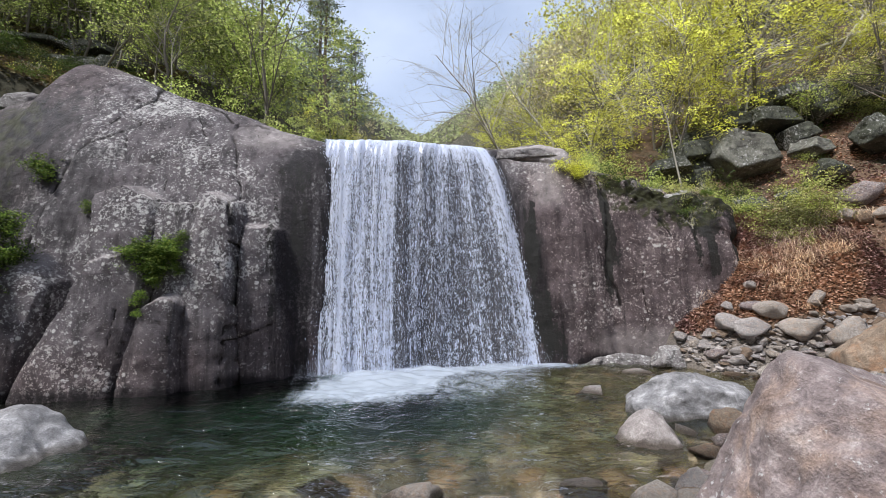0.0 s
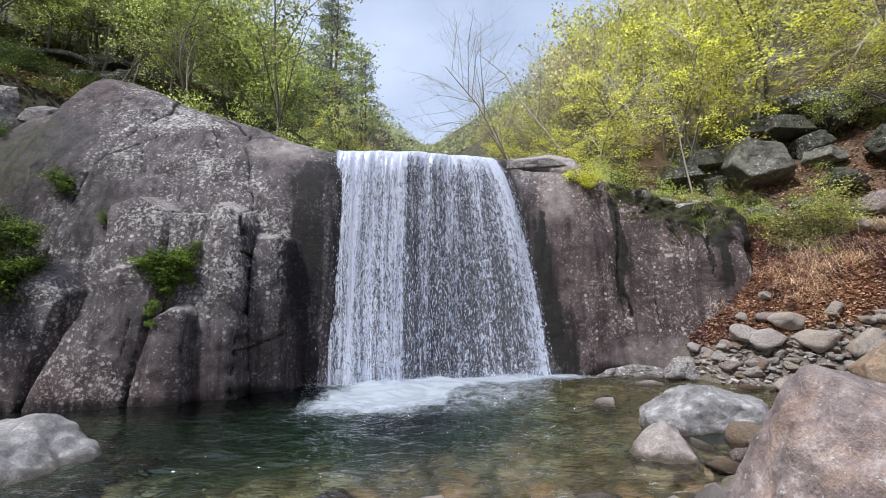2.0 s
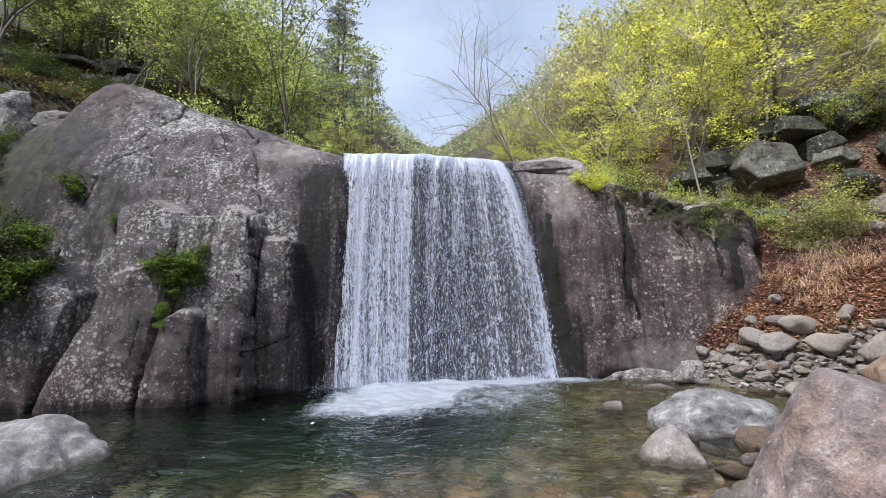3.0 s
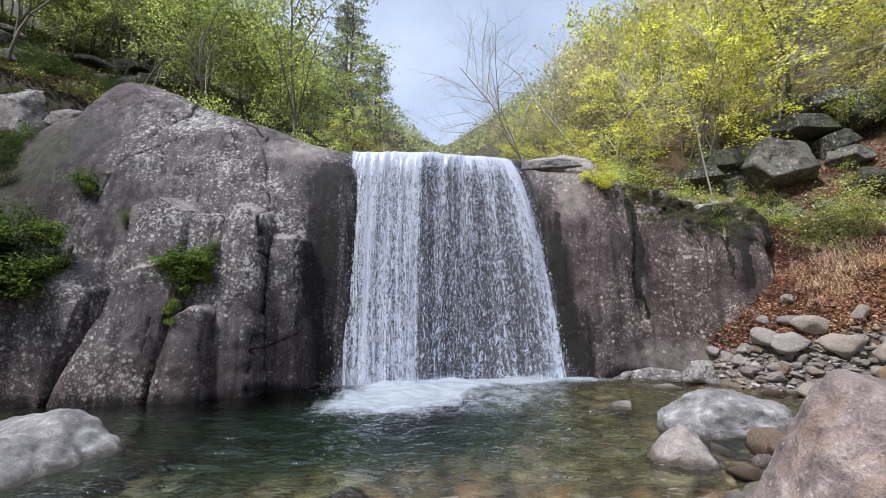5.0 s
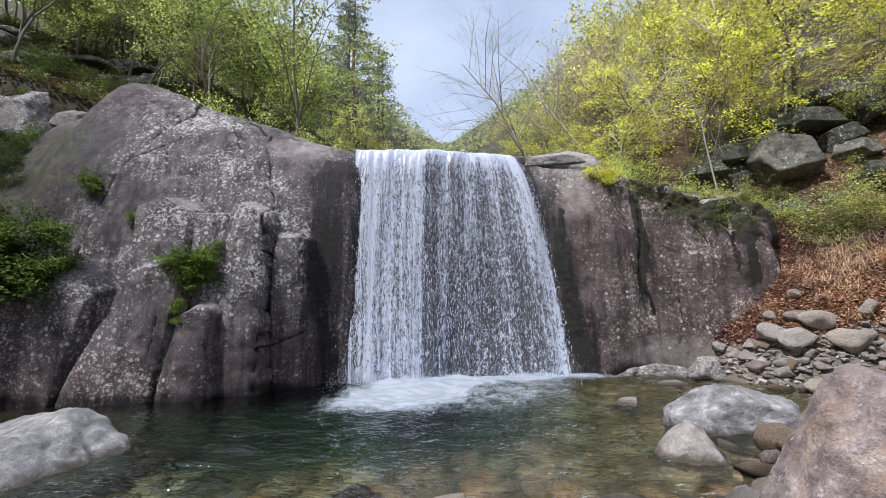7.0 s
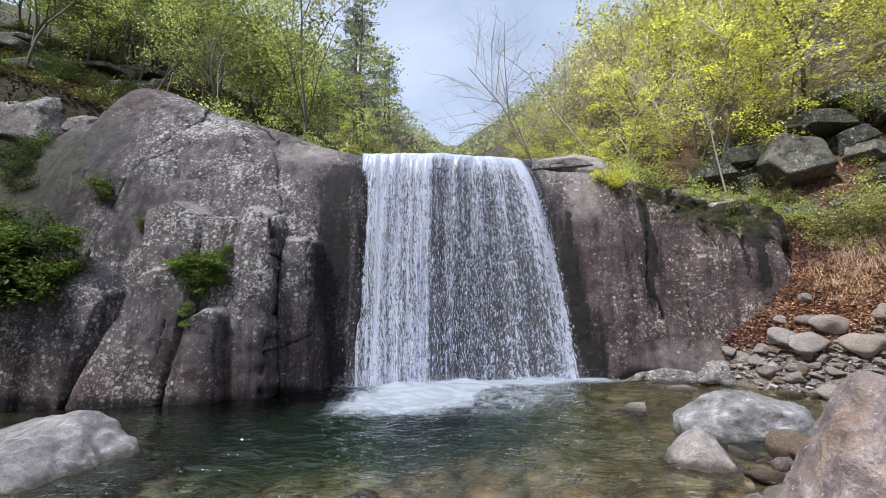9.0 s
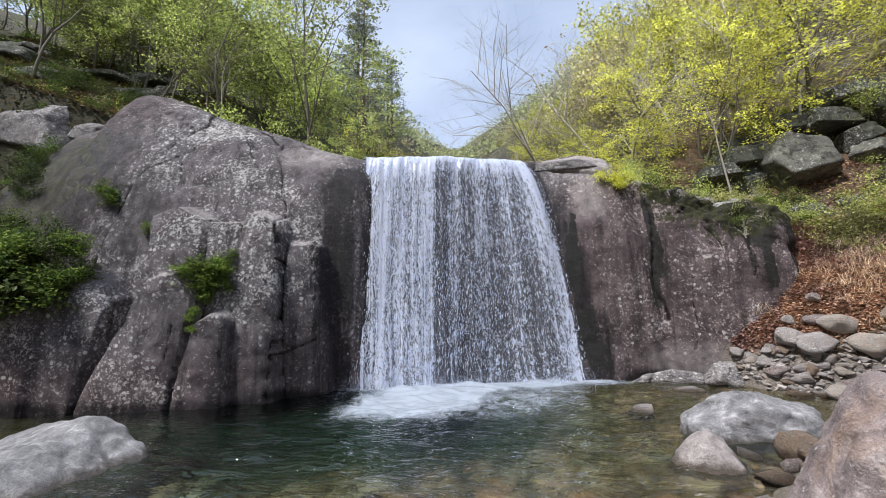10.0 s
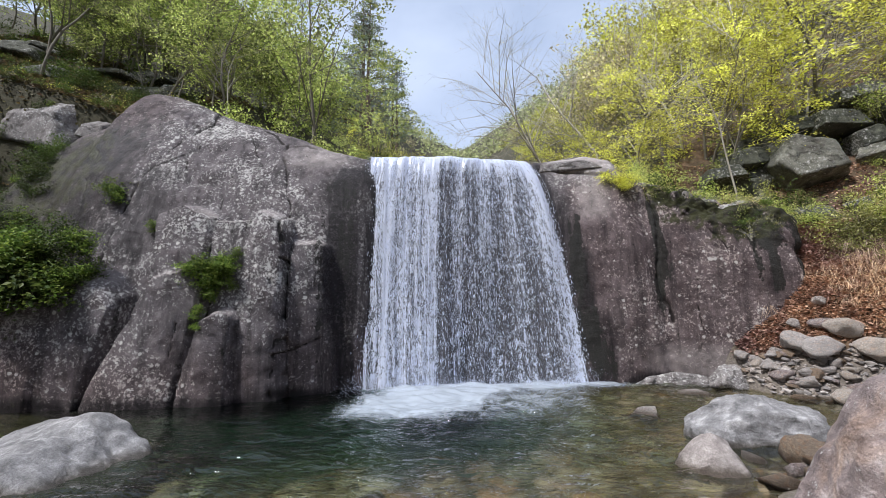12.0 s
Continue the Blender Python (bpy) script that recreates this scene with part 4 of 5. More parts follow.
boulder("boulder", 14, M_WHITE, (1.80, 4.72, -0.10), (0.34, 0.32, 0.38), (0, 0, 0), "small pinkish-white boulder standing in shallow water", detail=4, rough=0.07, sharp=24,
        cuts=((-0.8, -0.2, 0.8, 0.78), (0.75, -0.2, 0.7, 0.80), (0, -1, 0.2, 0.75), (0.1, -0.6, 1, 0.85), (0.9, -0.5, -0.1, 0.85), (-1, -0.3, 0, 0.85)))

boulder("boulder", 15, M_TAN, (5.72, 6.75, 0.50), (0.80, 0.70, 0.76), (0, 0, 20), "rounded orange-tan boulder resting on the bank", detail=5, planes=11, rough=0.07, sharp=9)

STONE_KINDS = [(M_BANK, "grey"), (M_CREAM, "pale"), (M_TAN, "ochre"), (M_PINK, "pinkish"), (M_DARK, "dark mossy")]
STONES = [[rock_mesh("stone", 500 + 10 * k + i, mat, 11 + i, 3, 0.035, 60.0, hull=(0.28, 0.44), fill=True) for i in range(4)] for k, (mat, _) in enumerate(STONE_KINDS)]


def stone(kind, form, x, y, size, turn, sink=0.3, z=None, label="", group="stones on the bank"):
    """One stone resting on the ground."""
    ob = new("stone", STONES[kind][form])
    z = float(ground_z(x, y)) if z is None else z
    ob.matrix_world = pose(x, y, z + size[2] * (1 - 2 * sink), 0, 0, turn) @ Matrix.Diagonal((*size, 1))
    return tagged(ob, label or STONE_KINDS[kind][1] + " weathered stone lying on the stony bank", "stone", group)


for row in (
    (0, 0, 4.85, 8.78, (0.30, 0.24, 0.20), 10, "folded grey stone on the rubble"),
    (0, 1, 5.15, 8.56, (0.36, 0.25, 0.19), 0, "smooth dark grey oval stone on the rubble"),
    (1, 3, 5.50, 8.58, (0.30, 0.22, 0.17), -15, "pale cream stone below the dry grass"),
    (1, 1, 5.82, 8.30, (0.33, 0.26, 0.22), 10, "pale pinkish block among the bank stones"),
    (1, 1, 4.98, 7.82, (0.25, 0.20, 0.18), 40, "white angular stone beside the rivulet"),
    (2, 0, 4.55, 8.12, (0.26, 0.18, 0.09), 0, "flat ochre stone at the water's edge"),
    (2, 1, 4.86, 7.98, (0.15, 0.12, 0.07), 60, "flat ochre stone at the water's edge"),
    (0, 2, 4.48, 8.78, (0.19, 0.15, 0.12), 25, "angular grey stone on the rubble bank"),
    (0, 0, 4.76, 8.38, (0.17, 0.14, 0.11), 70, "angular grey stone on the rubble bank"),
    (3, 0, 4.50, 8.60, (0.17, 0.14, 0.10), 5, "pinkish-brown stone on the rubble bank"),
    (1, 2, 4.30, 8.96, (0.16, 0.13, 0.10), -30, "pale stone at the cliff's foot"),
    (3, 2, 5.30, 8.74, (0.24, 0.16, 0.10), 15, "flat brown stone at the foot of the leaf slope"),
    (0, 1, 4.95, 8.98, (0.13, 0.11, 0.10), 80, "small grey stone at the foot of the leaf slope"),
    (0, 0, 5.38, 8.92, (0.14, 0.11, 0.09), 35, "small mossy grey stone in the leaf slope"),
    (1, 0, 6.25, 8.50, (0.18, 0.15, 0.16), 35, "pale stone below the dry grass"),
    (1, 2, 6.40, 8.12, (0.34, 0.28, 0.28), 60, "large pale stone below the dry grass"),
    (1, 1, 6.05, 7.85, (0.24, 0.20, 0.17), 70, "pale cream block among the bank stones"),
    (3, 0, 5.45, 8.05, (0.24, 0.20, 0.14), 10, "pinkish-brown block among the bank stones"),
    (2, 2, 2.74, 5.05, (0.24, 0.20, 0.20), 70, "ochre stone wedged behind the white boulder"),
    (2, 0, 2.72, 4.62, (0.27, 0.22, 0.17), 10, "ochre stone in the shallow rivulet"),
    (3, 3, 2.42, 4.62, (0.15, 0.12, 0.10), 30, "pinkish stone in the shallow rivulet"),
    (0, 3, 2.28, 5.02, (0.14, 0.10, 0.08), 80, "grey stone in the shallow rivulet"),
    (2, 3, 2.15, 4.30, (0.18, 0.13, 0.08), 140, "flat ochre stone in the shallow rivulet"),
    (0, 1, 0.88, 3.62, (0.22, 0.16, 0.08), 10, "wet grey stone at the stream edge"),
    (2, 1, 2.55, 4.35, (0.22, 0.18, 0.12), 120, "ochre stone in the shallow rivulet"),
    (1, 2, -0.40, 3.35, (0.26, 0.17, 0.14), 20, "pale stone breaking the surface near the shore"),
    (2, 2, -1.15, 3.6, (0.20, 0.16, 0.05), 20, "flat brown stone just under the surface"),
    (1, 0, 1.28, 3.35, (0.17, 0.15, 0.16), 0, "pale tan cobble at the stream edge"),
    (0, 2, 1.62, 3.45, (0.15, 0.13, 0.12), 50, "grey cobble at the stream edge"),
    (1, 1, 1.45, 3.10, (0.12, 0.10, 0.10), 90, "white cobble at the stream edge"),
    (2, 1, -3.75, 3.12, (0.36, 0.22, 0.14), 0, "tan stone breaking the surface near the shore"),
    (0, 2, 1.74, 6.75, (0.18, 0.14, 0.13), 0, "small wet stone standing in the pool"),
    (0, 1, 3.0, 8.45, (0.30, 0.16, 0.10), 0, "low wet stone at the pool's rim"),
    (3, 0, 7.95, 9.35, (0.36, 0.28, 0.26), 15, "brown stone in the slope above the bank"),
    (2, 2, 7.65, 9.05, (0.20, 0.16, 0.14), 45, "grey-brown stone in the slope above the bank"),
    (1, 2, 7.95, 9.00, (0.18, 0.15, 0.13), 80, "pale stone in the slope above the bank"),
    (0, 0, 7.45, 9.15, (0.20, 0.15, 0.14), 5, "grey stone in the slope above the bank"),
):
    k, f, x, y, size, turn, label = row
    gz = float(ground_z(x, y))
    stone(k, f, x, y, size, turn, 0.28, max(gz, -0.06 if gz > -0.5 else gz), label)

# rock outcrops in the slopes
for seed, at, size, turn, label in (
    (24, (5.6, 11.9, 4.45), (1.0, 0.6, 0.55), (0, -8, 0), "mossy rock above the cliff edge"),
    (35, (4.6, 11.6, 3.9), (0.9, 0.6, 0.55), (0, -10, 20), "mossy rock above the cliff edge"),
    (25, (9.9, 10.9, 4.9), (1.0, 0.7, 0.6), (0, 20, 70), "brown rock sunk in the leaf slope"),
    (41, (3.35, 9.42, 0.0), (0.80, 0.28, 0.20), (0, 4, -8), "low grey rock ledge at the foot of the cliff"),
    (42, (2.55, 9.62, -0.05), (0.60, 0.25, 0.26), (0, -4, 5), "low grey rock ledge at the foot of the cliff"),
    (43, (3.92, 9.12, 0.14), (0.50, 0.32, 0.32), (0, 0, 20), "grey rock between the cliff and the bank"),
    (32, (6.6, 10.75, 3.40), (0.55, 0.40, 0.34), (0, 12, 20), "dark rock at the foot of the mossy boulder"),
    (33, (7.3, 10.45, 3.55), (0.36, 0.30, 0.24), (0, 0, 50), "brown rock among fallen leaves"),
    (36, (8.4, 10.6, 4.2), (0.5, 0.4, 0.3), (0, 10, 80), "brown rock among fallen leaves"),
):
    mat = M_CLIFF_LOOSE if seed in (27, 41, 42, 43) else M_DARK
    boulder("outcrop", seed, mat, at, size, turn, label, detail=5 if seed < 29 else 4, planes=10, rough=0.11, sharp=90)


# the great block in the slope, the broken wall above it and the shelf beside the dome
BLOCK = ((-0.10, -1, 0.22, 0.34), (-1, -0.15, 0.42, 0.46), (0.16, -0.1, 1, 0.40), (1, -0.25, 0.55, 0.46), (0.42, -0.4, -1, 0.42), (-0.75, -0.2, -0.8, 0.50), (0, 1, 0, 0.45))
SHELF = ((0.05, -1, 1.05, 0.34), (-1, -0.1, 0.2, 0.50), (0.0, -0.25, 1, 0.36), (1, -0.4, 0.5, 0.44), (0.2, -1, 0.1, 0.42), (0, 1, 0, 0.48), (0, 0, -1, 0.45))
SLAB = ((0.05, -1, 0.25, 0.34), (-1, -0.1, 0.1, 0.52), (-0.12, 0.0, 1, 0.36), (1, -0.3, 0.25, 0.50), (0.1, -0.5, -1, 0.38), (0, 1, 0, 0.45), (0.7, -0.8, 0.6, 0.50))
for seed, at, size, turn, cuts, mat, label in (
    (21, (7.20, 11.75, 4.82), (1.02, 0.62, 0.78), (0, 10, -4), BLOCK, M_BLOCK, "large grey-green mossy block lodged in the slope"),
    (48, (7.5, 12.95, 5.45), (1.9, 0.7, 0.85), (0, -12, 2), SLAB, M_DARK, "dark mossy rock wall behind the great block"),
    (49, (10.2, 13.0, 6.5), (2.2, 0.7, 0.95), (0, -6, -3), SLAB, M_DARK, "dark mossy rock wall under the trees"),
    (22, (8.35, 12.35, 5.95), (0.85, 0.6, 0.42), (0, 4, 4), SLAB, M_DARK, "dark mossy slab of the broken wall under the trees"),
    (44, (7.55, 12.5, 6.02), (0.65, 0.5, 0.34), (0, 12, -10), BLOCK, M_DARK, "dark mossy slab of the broken wall under the trees"),
    (23, (9.55, 12.35, 6.35), (0.62, 0.6, 0.62), (0, -6, 8), BLOCK, M_DARK, "dark mossy block of the broken wall under the trees"),
    (45, (9.05, 12.45, 6.78), (0.75, 0.5, 0.34), (0, -10, -6), SLAB, M_DARK, "dark mossy block of the broken wall under the trees"),
    (34, (10.75, 12.35, 6.55), (0.70, 0.6, 0.66), (0, 6, -6), SLAB, M_DARK, "dark mossy block of the broken wall under the trees"),
    (46, (12.0, 12.4, 6.9), (0.80, 0.6, 0.70), (0, -4, 6), BLOCK, M_DARK, "dark mossy block of the broken wall under the trees"),
    (26, (8.85, 12.1, 5.45), (0.55, 0.5, 0.40), (0, -16, 0), SLAB, M_DARK, "dark mossy slab of the broken wall under the trees"),
    (28, (8.75, 11.55, 4.95), (0.42, 0.4, 0.30), (0, 8, 20), BLOCK, M_BLOCK, "dark mossy block wedged beside the great block"),
    (37, (6.05, 12.0, 5.05), (0.55, 0.4, 0.40), (0, -6, 10), SLAB, M_DARK, "dark mossy ledge beside the great block"),
    (38, (5.35, 11.7, 4.62), (0.60, 0.4, 0.30), (0, -4, -8), SLAB, M_DARK, "dark mossy ledge above the cliff edge"),
    (27, (1.42, 10.60, 4.80), (0.95, 0.55, 0.20), (0, -5, 3), SHELF, M_CLIFF_LOOSE, "pale flat granite slab on the ledge by the lip"),
    (47, (1.55, 10.95, 5.06), (0.45, 0.35, 0.12), (0, -4, -8), SHELF, M_CLIFF_LOOSE, "small granite slab lying on the ledge by the lip"),
    (29, (-11.25, 9.10, 6.20), (1.10, 0.75, 0.78), (-2, 12, -6), SHELF, M_CLIFF_LOOSE, "grey lichen-covered outcrop on the wooded slope"),
    (30, (-12.85, 9.05, 6.55), (1.05, 0.75, 0.78), (0, 8, 6), SHELF, M_CLIFF_LOOSE, "grey lichen-covered outcrop on the wooded slope"),
    (31, (-9.95, 9.20, 5.95), (0.50, 0.45, 0.34), (-4, 16, -10), SHELF, M_CLIFF_LOOSE, "small grey outcrop beside the dome's shoulder"),
):
    boulder("outcrop", seed, mat, at, size, turn, label, detail=5, rough=0.03, sharp=44, cuts=cuts, fill=True)

# moss-covered ledges that step up the wooded slope, and broken rock along the cliff rim
ledge_rng = np.random.default_rng(66)
for i in range(16):
    x, y = ledge_rng.uniform(-18, -10), ledge_rng.uniform(9.9, 13.5)
    boulder("ledge", 800 + i, M_DARK, (x, y, float(ground_z(x, y))), (ledge_rng.uniform(0.6, 1.3), 0.5, ledge_rng.uniform(0.18, 0.38)), (0, ledge_rng.uniform(-4, 14), ledge_rng.uniform(-15, 15)),
            "dark mossy rock ledge on the wooded slope", "ledges on the slope", detail=4, rough=0.05, sharp=44, cuts=SHELF if i % 2 else SLAB, fill=True)
for i in range(15):
    x = 2.75 + 0.185 * i + ledge_rng.uniform(-0.08, 0.08)
    boulder("rim_rock", 830 + i, M_CLIFF_LOOSE if i % 3 else M_DARK, (x, float(crest_y(x)) + ledge_rng.uniform(-0.12, 0.30), float(crest_z(x)) + ledge_rng.uniform(-0.22, 0.02)),
            (ledge_rng.uniform(0.16, 0.36), 0.25, ledge_rng.uniform(0.10, 0.22)), (ledge_rng.uniform(-10, 15), ledge_rng.uniform(-12, 25), ledge_rng.uniform(-30, 30)),
            "broken mossy rock on the cliff rim", "rocks on the rim", detail=3, rough=0.06, sharp=44, cuts=BLOCK if i % 2 else SLAB, fill=True)


def scatter_stones():
    rng = np.random.default_rng(77)
    made = 0
    while made < 285:
        y = rng.uniform(7.2, 9.3)
        x = float(shore_x(y)) + 0.15 + rng.random() ** 1.3 * 2.4
        g = float(ground_z(x, y))
        if not -0.05 < g < 0.62 + 0.26 * (x - 4.5):
            continue
        r = 0.045 + 0.085 * rng.random() ** 1.8
        k = int(rng.choice(5, p=[0.52, 0.18, 0.08, 0.20, 0.02] if x < 5.2 else [0.28, 0.44, 0.10, 0.18, 0.0]))
        stone(k, int(rng.integers(4)), x, y, (r * rng.uniform(1.0, 1.6), r * rng.uniform(0.8, 1.1), r * rng.uniform(0.5, 0.85)), rng.uniform(0, 360), 0.16)
        made += 1
    for i in range(48):
        y = rng.uniform(2.6, 6.0)
        x = np.interp(y, [2.6, 4, 6], [0.7, 1.5, 2.7]) + abs(rng.normal(0, 0.55))
        r = 0.04 + 0.10 * rng.random() ** 2
        k = int(rng.choice(5, p=[0.3, 0.2, 0.3, 0.2, 0.0]))
        stone(k, int(rng.integers(4)), x, y, (r * rng.uniform(0.9, 1.5), r, r * rng.uniform(0.5, 0.8)), rng.uniform(0, 360), 0.3)


scatter_stones()


def build_cobbles():
    """The cobbled bed under the water, too many to count."""
    rng = np.random.default_rng(78)
    forms = [rock_mesh("form", 700 + i, None, planes=10, detail=1, rough=0.12, sharp=20) for i in range(4)]
    arrays = []
    for me in forms:
        v = np.empty(len(me.vertices) * 3)
        me.vertices.foreach_get("co", v)
        arrays.append((v.reshape(-1, 3), np.array([p.vertices[:] for p in me.polygons])))
        bpy.data.meshes.remove(me)
    vs, fs, n = [], [], 0
    for i in range(2300):
        y = 1.2 + 7.6 * rng.random() ** 1.2
        x = rng.uniform(-5.5, np.interp(y, [1, 2, 5, 8.5], [1.0, 1.6, 2.9, 4.3]))
        g = float(ground_z(x, y))
        if g > 0.02 or g < -0.62 - 0.35 * rng.random():
            continue
        r = 0.04 + 0.26 * rng.random() ** 4
        v, f = arrays[int(rng.integers(4))]
        a = rng.uniform(0, 6.28)
        w = v * np.array([r * rng.uniform(0.9, 1.5), r, r * rng.uniform(0.35, 0.6)])
        w = np.stack([w[:, 0] * math.cos(a) - w[:, 1] * math.sin(a), w[:, 0] * math.sin(a) + w[:, 1] * math.cos(a), w[:, 2]], -1)
        top = min(g + 0.25 * r, -0.03 - w[:, 2].max())
        vs.append(w + np.array([x, y, top]))
        fs.append(f + n)
        n += len(v)
    me = mesh_of("cobbles", np.concatenate(vs), np.concatenate(fs), M_BED)
    tagged(new("cobbles", me), "brown and grey cobbles covering the bed of the pool", "stones", kind="stuff")


build_cobbles()

# ---- trees ----
def tube(path, radii, sides):
    """Rings of a tapered limb along a path."""
    path = np.asarray(path)
    tan = np.gradient(path, axis=0)
    tan /= np.maximum(np.linalg.norm(tan, axis=1)[:, None], 1e-9)
    ref = np.array([1.0, 0.0, 0.0]) if abs(tan[0][0]) < 0.8 else np.array([0.0, 1.0, 0.0])
    a = np.cross(tan, ref)
    a /= np.linalg.norm(a, axis=1)[:, None]
    b = np.cross(tan, a)
    ang = np.arange(sides) * 2 * np.pi / sides
    ring = np.cos(ang)[None, :, None] * a[:, None, :] + np.sin(ang)[None, :, None] * b[:, None, :]
    v = path[:, None, :] + ring * np.asarray(radii)[:, None, None]
    i = np.arange(len(path) - 1)[:, None] * sides
    j = np.arange(sides)[None, :]
    k = (j + 1) % sides
    f = np.stack([i + j, i + k, i + sides + k, i + sides + j], -1).reshape(-1, 4)
    return v.reshape(-1, 3), f


class Limbs:
    def __init__(self, slim=False):
        self.v, self.f, self.n, self.slim = [], [], 0, slim

    def add(self, path, radii, sides):
        if self.slim:
            keep = [0, len(path) // 2, len(path) - 1] if len(path) > 4 else [0, len(path) - 1]
            path, radii, sides = np.asarray(path)[keep], np.asarray(radii)[keep], 3
        v, f = tube(path, radii, sides)
        self.v.append(v)
        self.f.append(f + self.n)
        self.n += len(v)

    def mesh(self, name, mat):
        return mesh_of(name, np.concatenate(self.v), np.concatenate(self.f), mat)


def leaves_mesh(name, centres, size, rng, mat, up=0.5, long=1.7, droop=0.0):
    """Leaf blades: folded diamonds, each turned its own way."""
    k = len(centres)
    nrm = rng.normal(size=(k, 3)) + np.array([0, 0, up * 2.0])
    nrm /= np.linalg.norm(nrm, axis=1)[:, None]
    d = rng.normal(size=(k, 3)) - np.array([0, 0, droop])
    d -= nrm * np.sum(d * nrm, 1)[:, None]
    d /= np.maximum(np.linalg.norm(d, axis=1)[:, None], 1e-9)
    s = np.cross(nrm, d)
    L = (size * rng.uniform(0.6, 1.25, k))[:, None]
    Wd = L / long
    v = np.stack([centres, centres + d * L * 0.45 + s * Wd * 0.5 + nrm * L * 0.08, centres + d * L, centres + d * L * 0.45 - s * Wd * 0.5 + nrm * L * 0.08], 1)
    f = np.arange(k * 4).reshape(k, 4)
    return mesh_of(name, v.reshape(-1, 3), f, mat, flat=True)


def grow(rng, limbs, tips, p, d, length, r, level, top, bend, lift, low, kids):
    steps = (7, 5, 3, 3)[level]
    pts, q, dd = [p], p.copy(), d.copy()
    for i in range(steps):
        dd = dd + rng.normal(0, bend, 3) + np.array([0, 0, lift if level else 0.02])
        dd /= np.linalg.norm(dd)
        q = q + dd * length / steps
        pts.append(q.copy())
    pts = np.array(pts)
    thin = pts if level < 2 else pts[[0, 2, 3]] if level == 2 else pts[[0, 3]]
    limbs.add(thin if level < 1 else thin[[0, len(thin) // 2, -1]] if len(thin) > 2 else thin, np.linspace(r, r * 0.28, len(thin) if level < 1 else min(len(thin), 3)), (5, 3, 3, 3)[level])
    if level >= top - 1:
        tips.append(pts[1:])
    if level == top:
        return
    for c in range(kids[level]):
        f = rng.uniform(low if level == 0 else 0.2, 1.0)
        i = min(int(f * steps), steps - 1)
        at = pts[i] + (pts[i + 1] - pts[i]) * (f * steps - i)
        ax = rng.normal(size=3)
        ax -= dd * (ax @ dd)
        ax /= np.linalg.norm(ax)
        spread = rng.uniform(0.55, 1.1)
        nd = (pts[i + 1] - pts[i]) / np.linalg.norm(pts[i + 1] - pts[i]) * math.cos(spread) + ax * math.sin(spread)
        grow(rng, limbs, tips, at, nd, length * rng.uniform(0.40, 0.66) * (1.15 - 0.45 * f), r * (0.5 - 0.25 * f), level + 1, top, bend * 1.15, lift, low, kids)


def broadleaf(seed, height, leaf, count, mat, bark, lean=0.0, bend=0.12, up=0.6, girth=1.0, low=0.18, top=3, kids=(11, 6, 4), stems=1, scatter=0.065, flat=0.45):
    """Trunk with limbs and a crown of single leaves for one tree, as two meshes."""
    rng = np.random.default_rng(seed)
    limbs, tips = Limbs(height < 2), []
    for k in range(stems):
        d = np.array([lean + rng.normal(0, 0.12 * (stems > 1)), rng.normal(0, 0.05 + 0.15 * (stems > 1)), 1.0])
        h = height * (0.85 if k == 0 else rng.uniform(0.5, 0.8))
        foot = np.array([0, 0, -0.3]) + rng.normal(0, 0.10, 3) * np.array([1, 1, 0]) * (stems > 1)
        grow(rng, limbs, tips, foot, d / np.linalg.norm(d), h, 0.012 * h * girth, 0, top, bend, 0.0, low, kids)
    pts = np.concatenate(tips)
    pick = pts[rng.integers(0, len(pts), count)]
    pick = pick + rng.normal(0, scatter, pick.shape) * np.array([1, 1, flat])
    return limbs.mesh("trunk", bark), leaves_mesh("crown", pick, leaf, rng, mat, up)


def pine(seed, height):
    rng = np.random.default_rng(seed)
    limbs, cs = Limbs(), []
    zs = np.linspace(-0.3, height, 12)
    trunk = np.stack([0.05 * height * fbm(zs * 0.2, seed, 0, 2, seed) * 0.3, 0 * zs, zs], -1)
    limbs.add(trunk, np.linspace(0.016 * height, 0.01, 12), 7)
    z = height * 0.30
    while z < height * 0.99:
        reach = (0.26 * height) * (1 - z / height) ** 0.7 * rng.uniform(0.6, 1.1) + 0.15
        for b in range(rng.integers(3, 6)):
            a = rng.uniform(0, 6.28)
            d = np.array([math.cos(a), math.sin(a), 0.12])
            ts = np.linspace(0, 1, 6)[:, None]
            path = np.array([np.interp(z, trunk[:, 2], trunk[:, 0]), 0, z]) + d * reach * ts + np.array([0, 0, 0.10 * reach]) * np.sin(ts * 3) + rng.normal(0, 0.03, (6, 3)) * ts
            limbs.add(path, np.linspace(0.035, 0.008, 6), 4)
            for s in range(int(2 + reach * 3)):
                f = rng.uniform(0.3, 1.0)
                c = path[0] + (path[-1] - path[0]) * f + rng.normal(0, 0.14, 3) * np.array([1, 1, 0.35]) * (0.5 + reach * 0.35)
                cs.append(c + rng.normal(0, 0.09, (9, 3)) * np.array([1, 1, 0.5]))
        z += height * rng.uniform(0.045, 0.075)
    return limbs.mesh("trunk", M_BARK_PINE), leaves_mesh("crown", np.concatenate(cs), 0.22, rng, M_NEEDLE, 0.4, 3.5)


def plant(name, meshes, at, turn, scale, label, group, category="tree"):
    root = new(name)
    for pn, me in zip(("trunk", "crown"), meshes):
        part(pn, me, None, root)
    root.matrix_world = pose(*at, 0, 0, turn) @ Matrix.Scale(scale, 4)
    return tagged(root, label, category, group)


R = np.random.default_rng(5)
